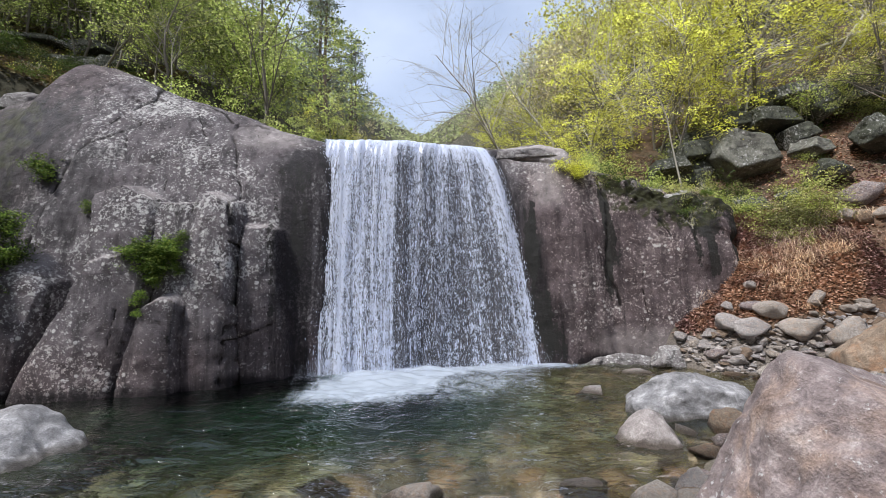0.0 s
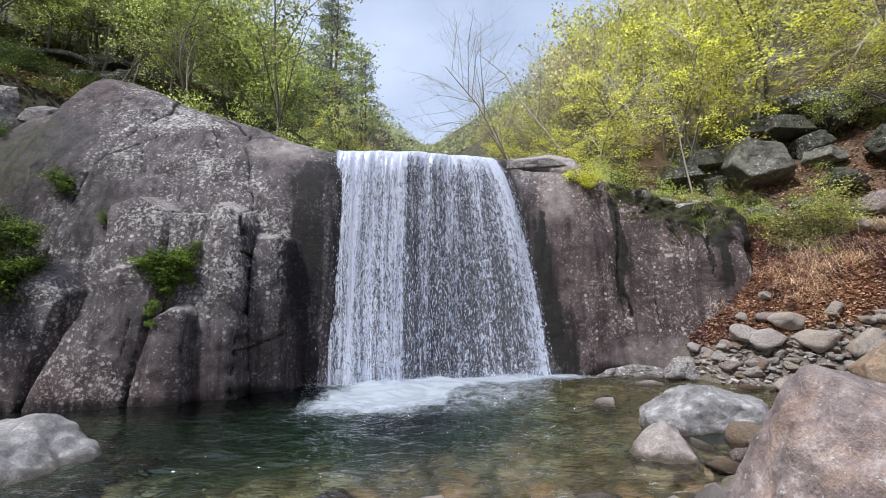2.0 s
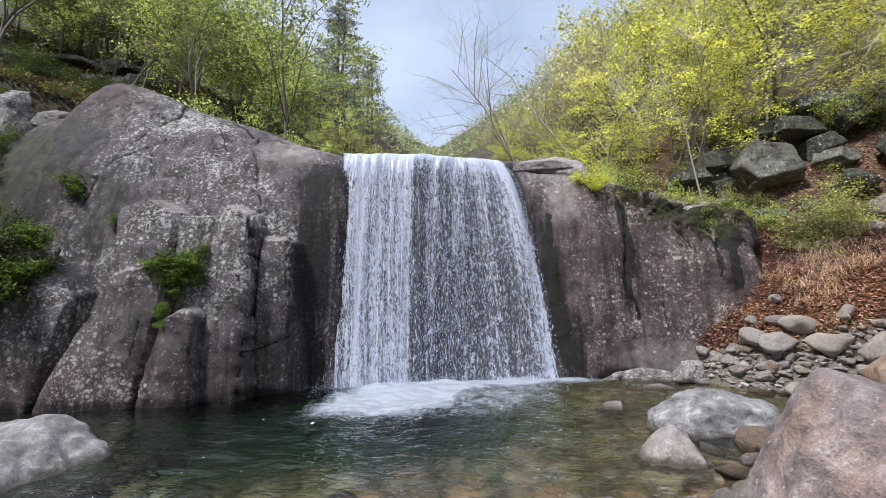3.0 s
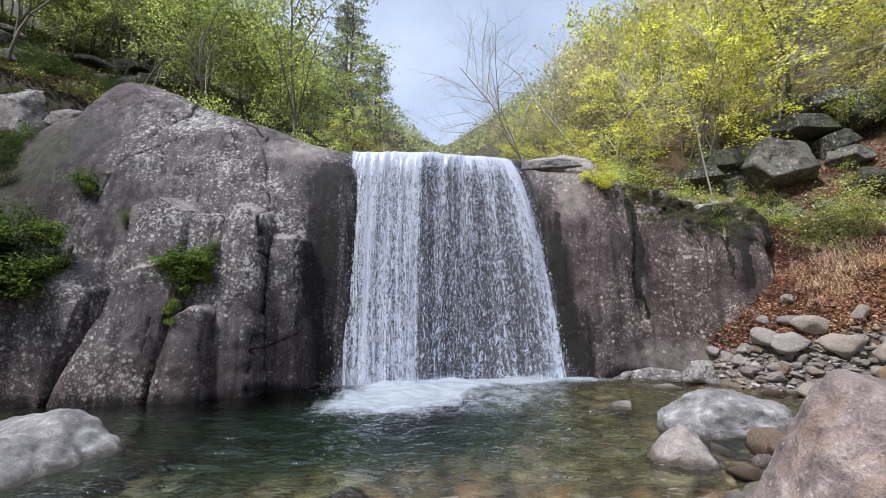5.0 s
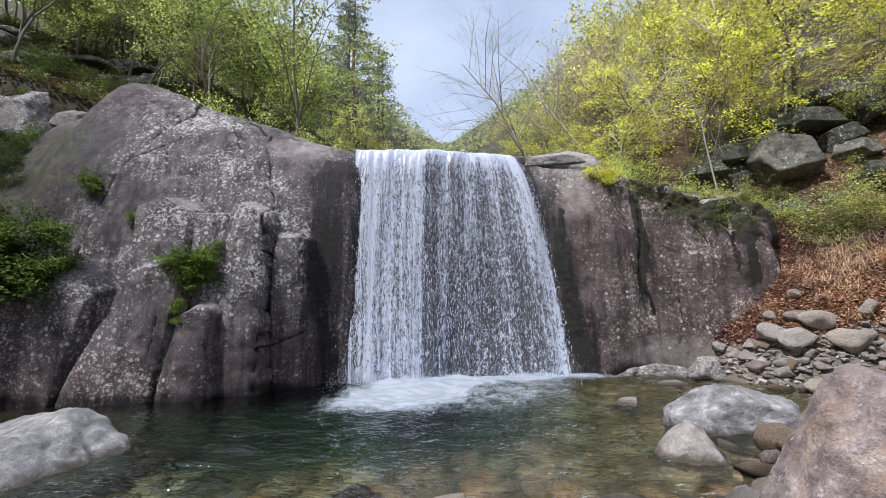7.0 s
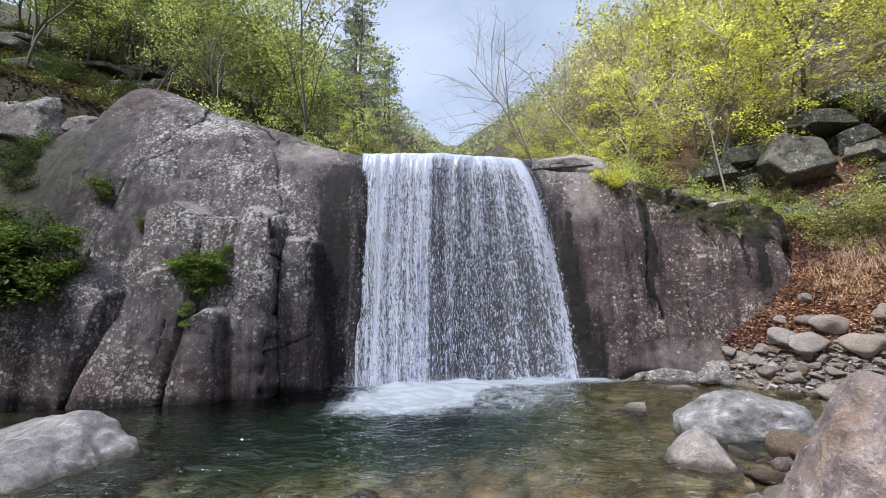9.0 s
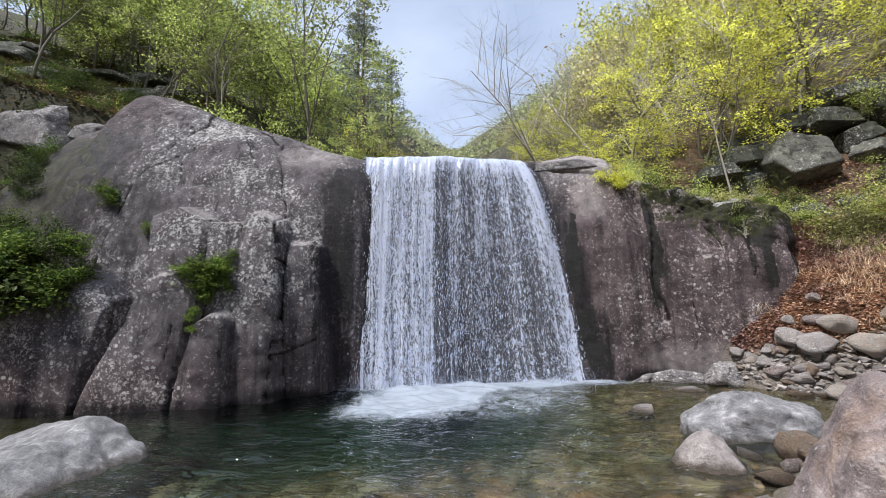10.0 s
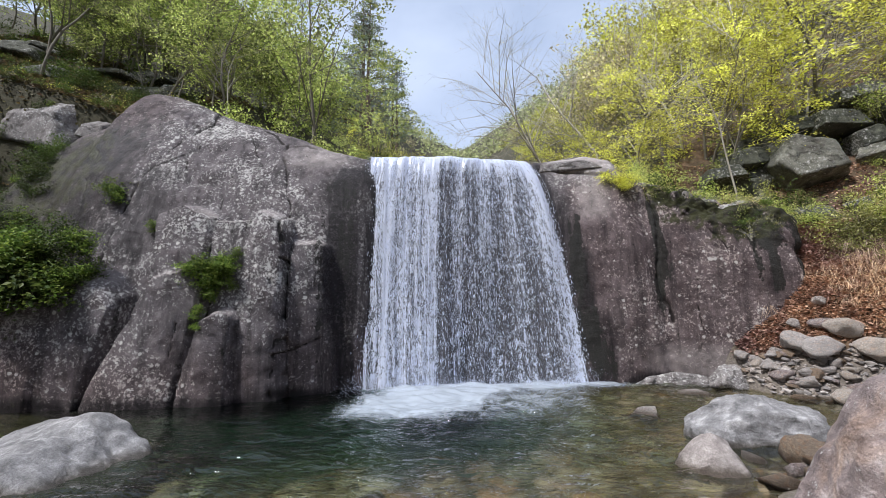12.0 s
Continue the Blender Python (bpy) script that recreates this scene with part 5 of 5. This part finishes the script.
SPRING = [broadleaf(100 + i, 5.6, 0.088, 4000, M_LEAF_R, M_BARK, R.uniform(-0.3, 0.0), 0.13, 1.3, kids=(8, 4, 3), stems=2, scatter=0.10, flat=0.22) for i in range(4)]
SPRING += [broadleaf(110 + i, 5.8, 0.085, 2200, M_LEAF_T, M_BARK, R.uniform(-0.35, -0.1), 0.14, 1.3, kids=(9, 5, 3), stems=2, scatter=0.08, flat=0.25) for i in range(1)]
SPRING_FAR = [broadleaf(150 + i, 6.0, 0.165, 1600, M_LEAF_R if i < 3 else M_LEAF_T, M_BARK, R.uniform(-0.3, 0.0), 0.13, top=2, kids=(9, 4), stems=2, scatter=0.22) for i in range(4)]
GREEN = [broadleaf(200 + i, 6.0, 0.088, 4100, M_LEAF_L, M_BARK, R.uniform(0.0, 0.25), 0.12, 1.0, kids=(9, 4, 3), stems=1 + i % 2, scatter=0.10, flat=0.3) for i in range(4)]
GREEN_SHADED = [broadleaf(220 + i, 6.0, 0.110, 3000, M_LEAF_G, M_BARK, R.uniform(0.0, 0.3), 0.13, 1.0, kids=(9, 4, 3), stems=1 + i % 2, scatter=0.11, flat=0.3) for i in range(4)]
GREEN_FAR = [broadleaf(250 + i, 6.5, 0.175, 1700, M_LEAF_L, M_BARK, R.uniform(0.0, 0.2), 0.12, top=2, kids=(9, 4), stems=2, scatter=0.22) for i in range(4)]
BARE = [broadleaf(280 + i, 6.5, 0.06, 250, M_LEAF_R, M_BARK_PALE, R.uniform(-0.25, 0.0), 0.12, kids=(13, 7, 4), stems=1) for i in range(2)]
BARE_TALL = [broadleaf(295, 6.5, 0.045, 220, M_LEAF_T, M_BARK_SLIM, -0.16, 0.12, girth=0.7, low=0.32, kids=(18, 7, 4), stems=1)]
SAPLING = [broadleaf(290 + i, 5.6, 0.07, 200, M_LEAF_R, M_BARK_SLIM, -0.05, 0.09, girth=0.62, low=0.55, kids=(9, 5, 3), stems=1) for i in range(2)]
PINES = [pine(300 + i, 11.0) for i in range(2)]
SHRUBS = {
    "bush": [broadleaf(430, 0.8, 0.055, 1500, M_LEAF_R, M_BARK, 0.0, 0.2, 0.7, 1.0, 0.05, 2, (6, 4), 5, 0.09)],
    "fern": [broadleaf(400 + i, 0.55, 0.065, 800, M_FERN, M_BARK, 0.0, 0.2, 0.9, 1.0, 0.05, 2, (4, 3), 4, 0.08) for i in range(3)],
    "spring": [broadleaf(420 + i, 1.3, 0.06, 900, M_LEAF_S, M_BARK, 0.0, 0.2, 0.7, 1.0, 0.05, 2, (5, 3), 3, 0.12) for i in range(3)],
    "green": [broadleaf(440 + i, 1.2, 0.075, 800, M_LEAF_L, M_BARK, 0.0, 0.2, 0.7, 1.0, 0.05, 2, (5, 3), 3, 0.12) for i in range(3)],
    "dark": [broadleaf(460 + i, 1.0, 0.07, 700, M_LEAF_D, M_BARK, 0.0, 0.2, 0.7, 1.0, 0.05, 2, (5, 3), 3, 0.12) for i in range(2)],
    "twigs": [broadleaf(480 + i, 1.1, 0.05, 90, M_LEAF_R, M_BARK_PALE, 0.0, 0.25, 0.7, 1.2, 0.05, 2, (8, 5), 4, 0.08) for i in range(2)],
}


def plant_woods():
    """Trees on both flanks: tall ones away from the stream, small ones towards it."""
    for gy in np.arange(8.8, 62, 2.4):
        step = 2.0 + 0.06 * (gy - 9)
        for gx in np.arange(-26 - 0.3 * gy, 24 + 0.3 * gy, step):
            x, y = gx + R.uniform(-0.8, 0.8), gy + R.uniform(-1.0, 1.0)
            if -1.4 - 0.19 * y < x < 2.1 - 0.05 * (y - 9) or x < -2 - 1.2 * y or x > 1.5 + 0.92 * y or (y < 12.5 and 1.5 < x < 8.0):
                continue
            if y < float(crest_y(np.clip(x, -15, 6.6))) + (0.8 if x < -9.6 else 1.6) or (gy > 28 and R.random() < 0.35):
                continue
            z, s, a = float(ground_z(x, y)), R.uniform(0.7, 1.15), R.uniform(-50, 50)
            if -2.2 - 0.31 * y < x < 1.6 + 0.16 * y:
                s *= 0.48
            if x < 0:
                plant("tree", (GREEN_SHADED if x < -11.5 - 0.3 * (y - 9) and y < 16 else GREEN if y < 14 else SPRING_FAR if s < 0.58 and y > 17 else GREEN_FAR)[R.integers(4)], (x, y, z), a, s, "slender green-leaved tree on the wooded slope", "woodland trees")
            else:
                plant("tree", (SPRING[R.integers(5)] if y < 15 else SPRING_FAR[R.integers(4)]), (x, y, z), a, s, "slender tree in fresh yellow-green spring leaf on the slope", "woodland trees")
    for k in range(26):
        x, y = R.uniform(-21, -9.4), R.uniform(12.2, 19)
        plant("tree", (GREEN_SHADED if k % 2 else GREEN)[k % 4], (x, y, float(ground_z(x, y))), R.uniform(-50, 50), R.uniform(0.55, 1.0), "green-leaved tree on the shaded slope", "woodland trees")
    for k, (x, y, s) in enumerate(((-6.9, 20.5, 0.95), (-8.3, 23.5, 1.0), (-8.4, 30, 0.9), (-10.4, 29, 1.0), (-10.2, 38, 1.0))):
        plant("pine_tree", PINES[k % 2], (x, y, float(ground_z(x, y))), 70 * k, s, "tall dark green pine above the broadleaf woods", "pines")
    for k, (x, y, s) in enumerate(((3.6, 17.0, 1.0), (5.2, 13.9, 0.8), (6.9, 14.2, 0.9), (8.6, 14.0, 0.95), (10.4, 13.2, 0.9), (4.0, 14.6, 0.7), (7.8, 12.6, 0.8), (12.2, 12.6, 0.9))):
        plant("bare_tree", BARE[k % 2], (x, y, float(ground_z(x, y))), 40 * k, s, "slender pale-barked tree with almost bare twigs", "bare trees")
    for k, (x, y, s) in enumerate(((4.4, 12.9, 0.7), (5.6, 13.4, 0.8), (6.6, 13.0, 0.85), (7.7, 13.3, 0.9), (10.4, 11.2, 0.8), (11.8, 10.6, 0.8), (12.6, 11.8, 0.9), (3.4, 12.6, 0.6))):
        plant("tree", SPRING[k % 5], (x, y, float(ground_z(x, y))), R.uniform(-40, 40), s, "slender tree in fresh yellow-green spring leaf on the slope", "woodland trees")
    plant("bare_tree", BARE_TALL[0], (1.75, 15.0, float(ground_z(1.75, 15.0))), 0, 1.12, "slender tree with fine bare twigs standing beside the stream", "bare trees")
    plant("bare_tree", BARE_TALL[0], (2.9, 18.0, float(ground_z(2.9, 18.0))), 140, 1.05, "slender tree with fine bare twigs standing beside the stream", "bare trees")
    birch = plant("birch_tree", SAPLING[0], (-7.55, 10.3, float(ground_z(-7.55, 10.3))), 30, 0.62, "slim pale-barked birch with flowering twigs behind the dome", "bare trees")
    birch.matrix_world = pose(-7.55, 10.3, float(ground_z(-7.55, 10.3)), 0, 10, 30) @ Matrix.Scale(0.62, 4)
    sapling = plant("bare_tree", SAPLING[1], (5.1, 10.9, 3.6), 0, 0.62, "thin pale sapling growing from the mossy rim", "bare trees")
    sapling.matrix_world = pose(5.1, 10.75, 3.70, 0, -3, 60) @ Matrix.Scale(0.80, 4)
    for k, (x, y, tilt, s) in enumerate(((11.9, 11.7, -38, 0.62), (12.8, 12.2, -46, 0.70), (10.9, 13.4, -30, 0.62))):
        z = float(ground_z(x, y))
        leafy = plant("tree", SPRING[k], (x, y, z), 0, s, "spring-green tree leaning out over the broken wall", "woodland trees")
        leafy.matrix_world = pose(x, y, z, 0, tilt, 0) @ Matrix.Scale(s, 4)
    # the long stem that bows out over the slope
    rng = np.random.default_rng(64)
    limbs, tips = Limbs(), []
    foot = float(ground_z(14.6, 13.4))
    line = np.array([(14.6, 13.4, foot - 0.2), (14.0, 13.3, foot + 0.7), (13.1, 13.1, 9.25), (12.0, 13.0, 9.05), (10.9, 13.0, 8.7), (9.9, 13.1, 8.4), (8.8, 13.4, 7.95), (7.6, 13.7, 7.55), (6.5, 14.0, 7.2)])
    line[1:] += rng.normal(0, 0.06, (8, 3))
    limbs.add(line, np.linspace(0.10, 0.016, 9), 6)
    for i in range(34):
        f = rng.uniform(2.2, 7.9)
        at = line[int(f)] + (line[int(f) + 1] - line[int(f)]) * (f % 1)
        d = np.array([-1.0, rng.normal(0, 0.5), rng.normal(0.15, 0.5)])
        grow(rng, limbs, tips, at, d / np.linalg.norm(d), rng.uniform(0.7, 2.0), 0.022, 1, 3, 0.16, 0.0, 0.2, (0, 5, 3))
    pts = np.concatenate(tips)
    pts = pts[rng.integers(0, len(pts), 900)] + rng.normal(0, 0.06, (900, 3))
    root = new("leaning_tree")
    part("trunk", limbs.mesh("trunk", M_BARK_PALE), None, root, "long pale bowed stem with bare twigs")
    part("crown", leaves_mesh("crown", pts, 0.07, rng, M_LEAF_R, 0.8), None, root)
    tagged(root, "pale almost bare tree bowing far out over the slope", "tree", "bare trees")


plant_woods()


def shrub(kind, x, y, s, label, z=None, group="shrubs", turn=None):
    z = float(ground_z(x, y)) if z is None else z
    ms = SHRUBS[kind]
    plant("shrub", ms[R.integers(len(ms))], (x, y, z), R.uniform(0, 360) if turn is None else turn, s, label, group, "shrub")


THICKET = []      # dense undergrowth, too tangled to count


def thicket(kind, x, y, s):
    THICKET.append((kind, int(R.integers(len(SHRUBS[kind]))), x, y, float(ground_z(x, y)), R.uniform(0, 6.28), s))


def build_thicket():
    """Joins the tangled shrubs above the left crest into one object."""
    mats, vs, fs, ids, n = [], [], [], [], 0
    for kind, k, x, y, z, a, s in THICKET:
        for me in (SHRUBS[kind][k] if len(vs) % 4 == 0 else SHRUBS[kind][k][1:]):
            v = np.empty(len(me.vertices) * 3, np.float32)
            me.vertices.foreach_get("co", v)
            v = v.reshape(-1, 3) * s
            mat = me.materials[0]
            if mat not in mats:
                mats.append(mat)
            for size in (3, 4):
                f = np.array([p.vertices[:] for p in me.polygons if len(p.vertices) == size])
                if len(f):
                    if size == 4:
                        f = np.concatenate([f[:, [0, 1, 2]], f[:, [0, 2, 3]]])
                    fs.append(f + n)
                    ids.append(np.full(len(f), mats.index(mat)))
            vs.append(np.stack([x + v[:, 0] * math.cos(a) - v[:, 1] * math.sin(a), y + v[:, 0] * math.sin(a) + v[:, 1] * math.cos(a), z + v[:, 2]], -1))
            n += len(v)
    me = mesh_of("undergrowth", np.concatenate(vs), np.concatenate(fs))
    for mat in mats:
        me.materials.append(mat)
    me.polygons.foreach_set("material_index", np.concatenate(ids).astype(np.int32))
    tagged(new("undergrowth", me), "tangled green undergrowth at the edge of the wood", "undergrowth", kind="stuff")


def plant_shrubs():
    # on the rock face and at its foot
    for x, z, s, out in ((-7.5, 3.85, 0.75, 0.05), (-7.35, 3.7, 0.6, 0.05), (-6.48, 3.05, 0.4, 0.05), (-5.35, 2.25, 0.7, 0.42), (-5.1, 2.3, 0.75, 0.42), (-4.9, 2.2, 0.65, 0.42),
                         (-5.05, 1.8, 0.5, 0.45), (-5.1, 1.5, 0.4, 0.5), (-5.12, 1.25, 0.3, 0.55)):
        shrub("fern", x, float(wall_y(x, z)) - out, s, "bright green fern growing from a crack in the rock", z, "ferns on the rock")
    for i in range(12):
        x, z = R.uniform(4.5, 5.25), R.uniform(2.85, 3.6)
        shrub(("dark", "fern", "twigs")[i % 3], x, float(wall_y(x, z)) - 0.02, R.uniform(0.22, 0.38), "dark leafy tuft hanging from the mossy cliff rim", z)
    for i in range(22):
        x, z = R.uniform(-5.5, -4.7), R.uniform(1.95, 2.5)
        shrub("fern", x, float(wall_y(x, z)) - R.uniform(0.30, 0.48), R.uniform(0.35, 0.65), "bright green fern growing from a crack in the rock", z, "ferns on the rock")
    for i in range(16):
        x = R.uniform(2.75, 5.3)
        drop = R.uniform(0.0, 0.55)
        z = float(crest_z(x)) - drop
        shrub(("dark", "twigs", "fern", "spring", "dark")[i % 5], x, float(wall_y(x, z)) + 0.03, R.uniform(0.22, 0.45), "dark leafy tuft hanging from the mossy cliff rim", z)
    for i in range(34):
        x = -7.3 - 2.9 * R.random()
        z = np.interp(x, [-10.2, -9, -7.3], [2.3, 2.3, 2.0]) + R.uniform(-0.25, 0.75) * (1 if x < -7.8 else 0.5)
        shrub("fern", x, float(wall_y(x, z)) - R.uniform(0.35, 0.75), R.uniform(0.9, 1.7), "leafy green shrub hanging over the rock ledge", z, "shrubs on the ledge")
    for i in range(30):
        x, z = -9.0 - 2.4 * R.random(), R.uniform(2.8, 5.3)
        x = min(x, np.interp(z, [2.8, 5.3], [-9.0, -10.2]))
        shrub(("dark", "fern", "dark")[i % 3], x, float(wall_y(x, min(z, crest_z(x) - 0.2))) - 0.05, R.uniform(0.35, 0.7), "green shrub beside the rounded cliff flank", min(z, float(crest_z(x))), "shrubs on the ledge")
    for i in range(30):
        x, z = R.uniform(-8.4, -6.95), R.uniform(1.75, 2.8)
        shrub(("fern", "dark", "fern")[i % 3], x, float(wall_y(x, z)) - R.uniform(0.3, 0.6), R.uniform(0.4, 0.75), "leafy green shrub hanging over the rock ledge", z, "shrubs on the ledge")
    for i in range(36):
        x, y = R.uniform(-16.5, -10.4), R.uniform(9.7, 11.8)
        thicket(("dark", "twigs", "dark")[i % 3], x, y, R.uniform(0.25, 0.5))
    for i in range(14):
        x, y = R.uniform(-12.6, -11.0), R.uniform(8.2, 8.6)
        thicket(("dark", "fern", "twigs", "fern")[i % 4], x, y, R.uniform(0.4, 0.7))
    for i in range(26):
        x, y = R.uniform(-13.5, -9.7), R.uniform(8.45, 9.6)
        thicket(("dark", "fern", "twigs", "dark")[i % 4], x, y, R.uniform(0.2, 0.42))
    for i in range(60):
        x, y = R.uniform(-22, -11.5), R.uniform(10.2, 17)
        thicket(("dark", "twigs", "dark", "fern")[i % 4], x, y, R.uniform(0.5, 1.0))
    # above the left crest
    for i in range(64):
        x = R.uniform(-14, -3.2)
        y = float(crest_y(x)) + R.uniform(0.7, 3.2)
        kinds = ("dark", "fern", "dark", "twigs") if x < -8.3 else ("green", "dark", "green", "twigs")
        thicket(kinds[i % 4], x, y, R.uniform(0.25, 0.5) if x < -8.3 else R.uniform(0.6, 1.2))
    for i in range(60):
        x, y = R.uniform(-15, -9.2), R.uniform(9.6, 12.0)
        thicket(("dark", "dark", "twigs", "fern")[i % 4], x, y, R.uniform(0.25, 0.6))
    # right cliff top and slope
    shrub("bush", 2.32, 10.0, 0.75, "bright yellow-green bush at the rim of the fall", 4.30)
    shrub("bush", 2.50, 9.95, 0.55, "bright yellow-green bush at the rim of the fall", 4.12)
    for i in range(58):
        x = R.uniform(2.7, 6.2)
        y = float(crest_y(x)) + R.uniform(-0.05, 1.9)
        z = max(float(ground_z(x, y)), float(crest_z(x)) - 0.12) if y < float(crest_y(x)) + 0.6 else None
        shrub(("spring", "twigs", "dark", "spring", "green", "twigs")[i % 6], x, y, R.uniform(0.40, 0.80), "low shrub on the mossy rim of the cliff", z)
    for i in range(64):
        x, y = R.uniform(5.6, 13), R.uniform(10.2, 14.5)
        if 5.9 < x < 12.5 and y < 12.4 and i % 6:
            continue
        shrub(("spring", "green", "twigs", "spring", "dark")[i % 5], x, y, R.uniform(0.5, 1.1), "shrub in young leaf on the steep slope")
    for i in range(46):
        x = R.uniform(4.6, 12.0)
        y = np.interp(x, [4.6, 6, 7.2, 9, 12], [11.0, 11.1, 10.75, 11.6, 11.9]) + R.uniform(-0.35, 0.25)
        shrub(("dark", "spring", "twigs", "green", "fern")[i % 5], x, y, R.uniform(0.3, 0.6), "low shrub at the foot of the mossy blocks")
    for i in range(22):
        x = R.uniform(8.0, 12.5)
        shrub(("spring", "green", "twigs")[i % 3], x, 12.0 + R.uniform(-0.2, 0.5), R.uniform(0.5, 0.9), "shrub in young leaf hanging over the broken wall", float(np.interp(x, [8, 10, 12.5], [6.3, 6.7, 7.0])) + R.uniform(-0.5, 0.2))
    for x, y, s in ((6.3, 9.3, 0.6), (6.6, 9.35, 0.75), (6.9, 9.3, 0.7), (6.5, 9.1, 0.55), (7.2, 9.45, 0.7), (6.1, 9.5, 0.5), (7.0, 9.6, 0.8), (6.7, 9.6, 0.8), (7.4, 9.3, 0.6), (6.4, 9.6, 0.6), (6.2, 9.75, 0.8), (6.8, 9.85, 0.9), (7.5, 9.75, 0.9), (7.1, 9.2, 0.8), (6.55, 9.4, 0.9)):
        shrub("spring", x, y, s, "low yellow-green shrub on the leaf-strewn bank")


plant_shrubs()
build_thicket()


# ---- litter and dry grass ----
def build_litter():
    rng = np.random.default_rng(91)
    n, k = 22000, 44000      # thin over the whole slope, thick on the bank beside the cliff
    x = np.concatenate([rng.uniform(4.0, 11.0, n), rng.uniform(4.2, 7.6, k)])
    y = np.concatenate([rng.uniform(8.0, 13.0, n), rng.uniform(8.3, 10.2, k)])
    n += k
    keep = ground_z(x, y) > 0.55 + 0.26 * (x - 4.5) + 0.25 * rng.random(n)
    x, y = x[keep], y[keep]
    c = np.stack([x, y, ground_z(x, y) + 0.015], -1)
    me = leaves_mesh("fallen_leaves", c, 0.068, rng, M_LITTER, 1.2, 1.5)
    tagged(new("fallen_leaves", me), "brown fallen leaves covering the bank", "leaf litter", kind="stuff")


build_litter()


def build_slope_litter():
    """Leaves, moss scraps and twigs on the wooded slope beside the dome."""
    rng = np.random.default_rng(93)
    n = 30000
    x, y = rng.uniform(-19, -9.3, n), 8.2 + 6.3 * rng.random(n) ** 1.3
    c = np.stack([x, y, ground_z(x, y) + 0.015], -1)
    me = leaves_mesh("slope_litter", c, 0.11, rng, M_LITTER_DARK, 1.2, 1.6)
    tagged(new("slope_litter", me), "brown and mossy litter on the wooded slope", "leaf litter", kind="stuff")


build_slope_litter()


def build_grass():
    """Tufts of dry blades that bend over and mat together."""
    rng = np.random.default_rng(92)
    vs, fs, n = [], [], 0
    for tuft in range(75):
        if tuft % 7:
            tx, ty = rng.normal(6.45, 0.55), rng.normal(9.0, 0.22)
            z = float(ground_z(tx, ty))
        else:
            tx = rng.uniform(2.9, 6.0)
            ty = float(crest_y(tx)) + rng.uniform(-0.12, 0.8)
            z = max(float(ground_z(tx, ty)), float(crest_z(tx)) - 0.1)
        if z < 0.5:
            continue
        for i in range(26):
            a = rng.normal(-1.5, 1.6)
            L, lean = rng.uniform(0.12, 0.50), rng.uniform(0.9, 1.9)
            d = np.array([math.cos(a), math.sin(a), 0])
            s = np.array([-d[1], d[0], 0]) * rng.uniform(0.0012, 0.003)
            p0 = np.array([tx, ty, z - 0.03]) + rng.normal(0, 0.07, 3) * np.array([1, 1, 0])
            p1 = p0 + d * L * 0.3 * lean + np.array([0, 0, L * 0.42])
            p2 = p0 + d * L * 0.62 * lean + np.array([0, 0, L * 0.40])
            p3 = p0 + d * L * 0.85 * lean + np.array([0, 0, L * (0.10 - 0.25 * rng.random())])
            vs.append(np.array([p0 - s, p0 + s, p1 + s, p1 - s, p2 + s * 0.8, p2 - s * 0.8, p3 + s * 0.3, p3 - s * 0.3]))
            fs.append(np.array([[0, 1, 2, 3], [3, 2, 4, 5], [5, 4, 6, 7]]) + n)
            n += 8
    me = mesh_of("dry_grass", np.concatenate(vs), np.concatenate(fs), M_STRAW)
    tagged(new("dry_grass", me), "pale dry grass hanging over the bank", "grass", kind="stuff")


build_grass()


def build_gravel():
    """Small rubble between the larger stones of the bank."""
    rng = np.random.default_rng(79)
    forms = []
    for i in range(4):
        me = chip_mesh("form", 740 + i, None, 11, 0)
        v = np.empty(len(me.vertices) * 3)
        me.vertices.foreach_get("co", v)
        forms.append((v.reshape(-1, 3), np.array([p.vertices[:] for p in me.polygons])))
        bpy.data.meshes.remove(me)
    vs, fs, n = [], [], 0
    for i in range(3600):
        y = rng.uniform(6.0, 9.3)
        x = float(shore_x(y)) + rng.random() ** 1.2 * 2.6
        if ground_z(x, y) > 0.58 + 0.26 * (x - 4.5):
            continue
        r = 0.022 + 0.065 * rng.random() ** 2
        v, f = forms[int(rng.integers(4))]
        a = rng.uniform(0, 6.28)
        w = v * np.array([r * rng.uniform(0.9, 1.6), r, r * rng.uniform(0.5, 0.8)])
        w = np.stack([w[:, 0] * math.cos(a) - w[:, 1] * math.sin(a), w[:, 0] * math.sin(a) + w[:, 1] * math.cos(a), w[:, 2]], -1)
        vs.append(w + np.array([x, y, float(ground_z(x, y)) + 0.25 * r]))
        fs.append(f + n)
        n += len(v)
    me = mesh_of("gravel", np.concatenate(vs), np.concatenate(fs), M_GRAVEL, flat=True)
    tagged(new("gravel", me), "grey and brown rubble filling the stony bank", "gravel", kind="stuff")


build_gravel()


def build_far_woods():
    """Leafy cover of the distant valley sides."""
    rng = np.random.default_rng(95)
    n = 3000
    y = 62 + 210 * rng.random(n) ** 1.5
    x = rng.uniform(-1.1, 0.9, n) * y
    c = np.stack([x, y, ground_z(x, y)], -1)
    tall = rng.uniform(2.5, 7.0, n) * np.clip(np.abs(x + 0.12 * (y - 9)) / 16, 0.12, 1)
    k = 16
    off = rng.normal(0, 1, (n, k, 3)) * np.array([1.3, 1.3, 0.25])
    pts = c[:, None, :] + off * np.array([1, 1, 0]) + np.array([0, 0, 1]) * (tall[:, None, None] * rng.random((n, k, 1)))
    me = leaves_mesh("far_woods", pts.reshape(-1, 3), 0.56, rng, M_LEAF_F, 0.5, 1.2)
    tagged(new("far_woods", me), "hazy green woods on the far valley sides", "woods", kind="stuff")


build_far_woods()
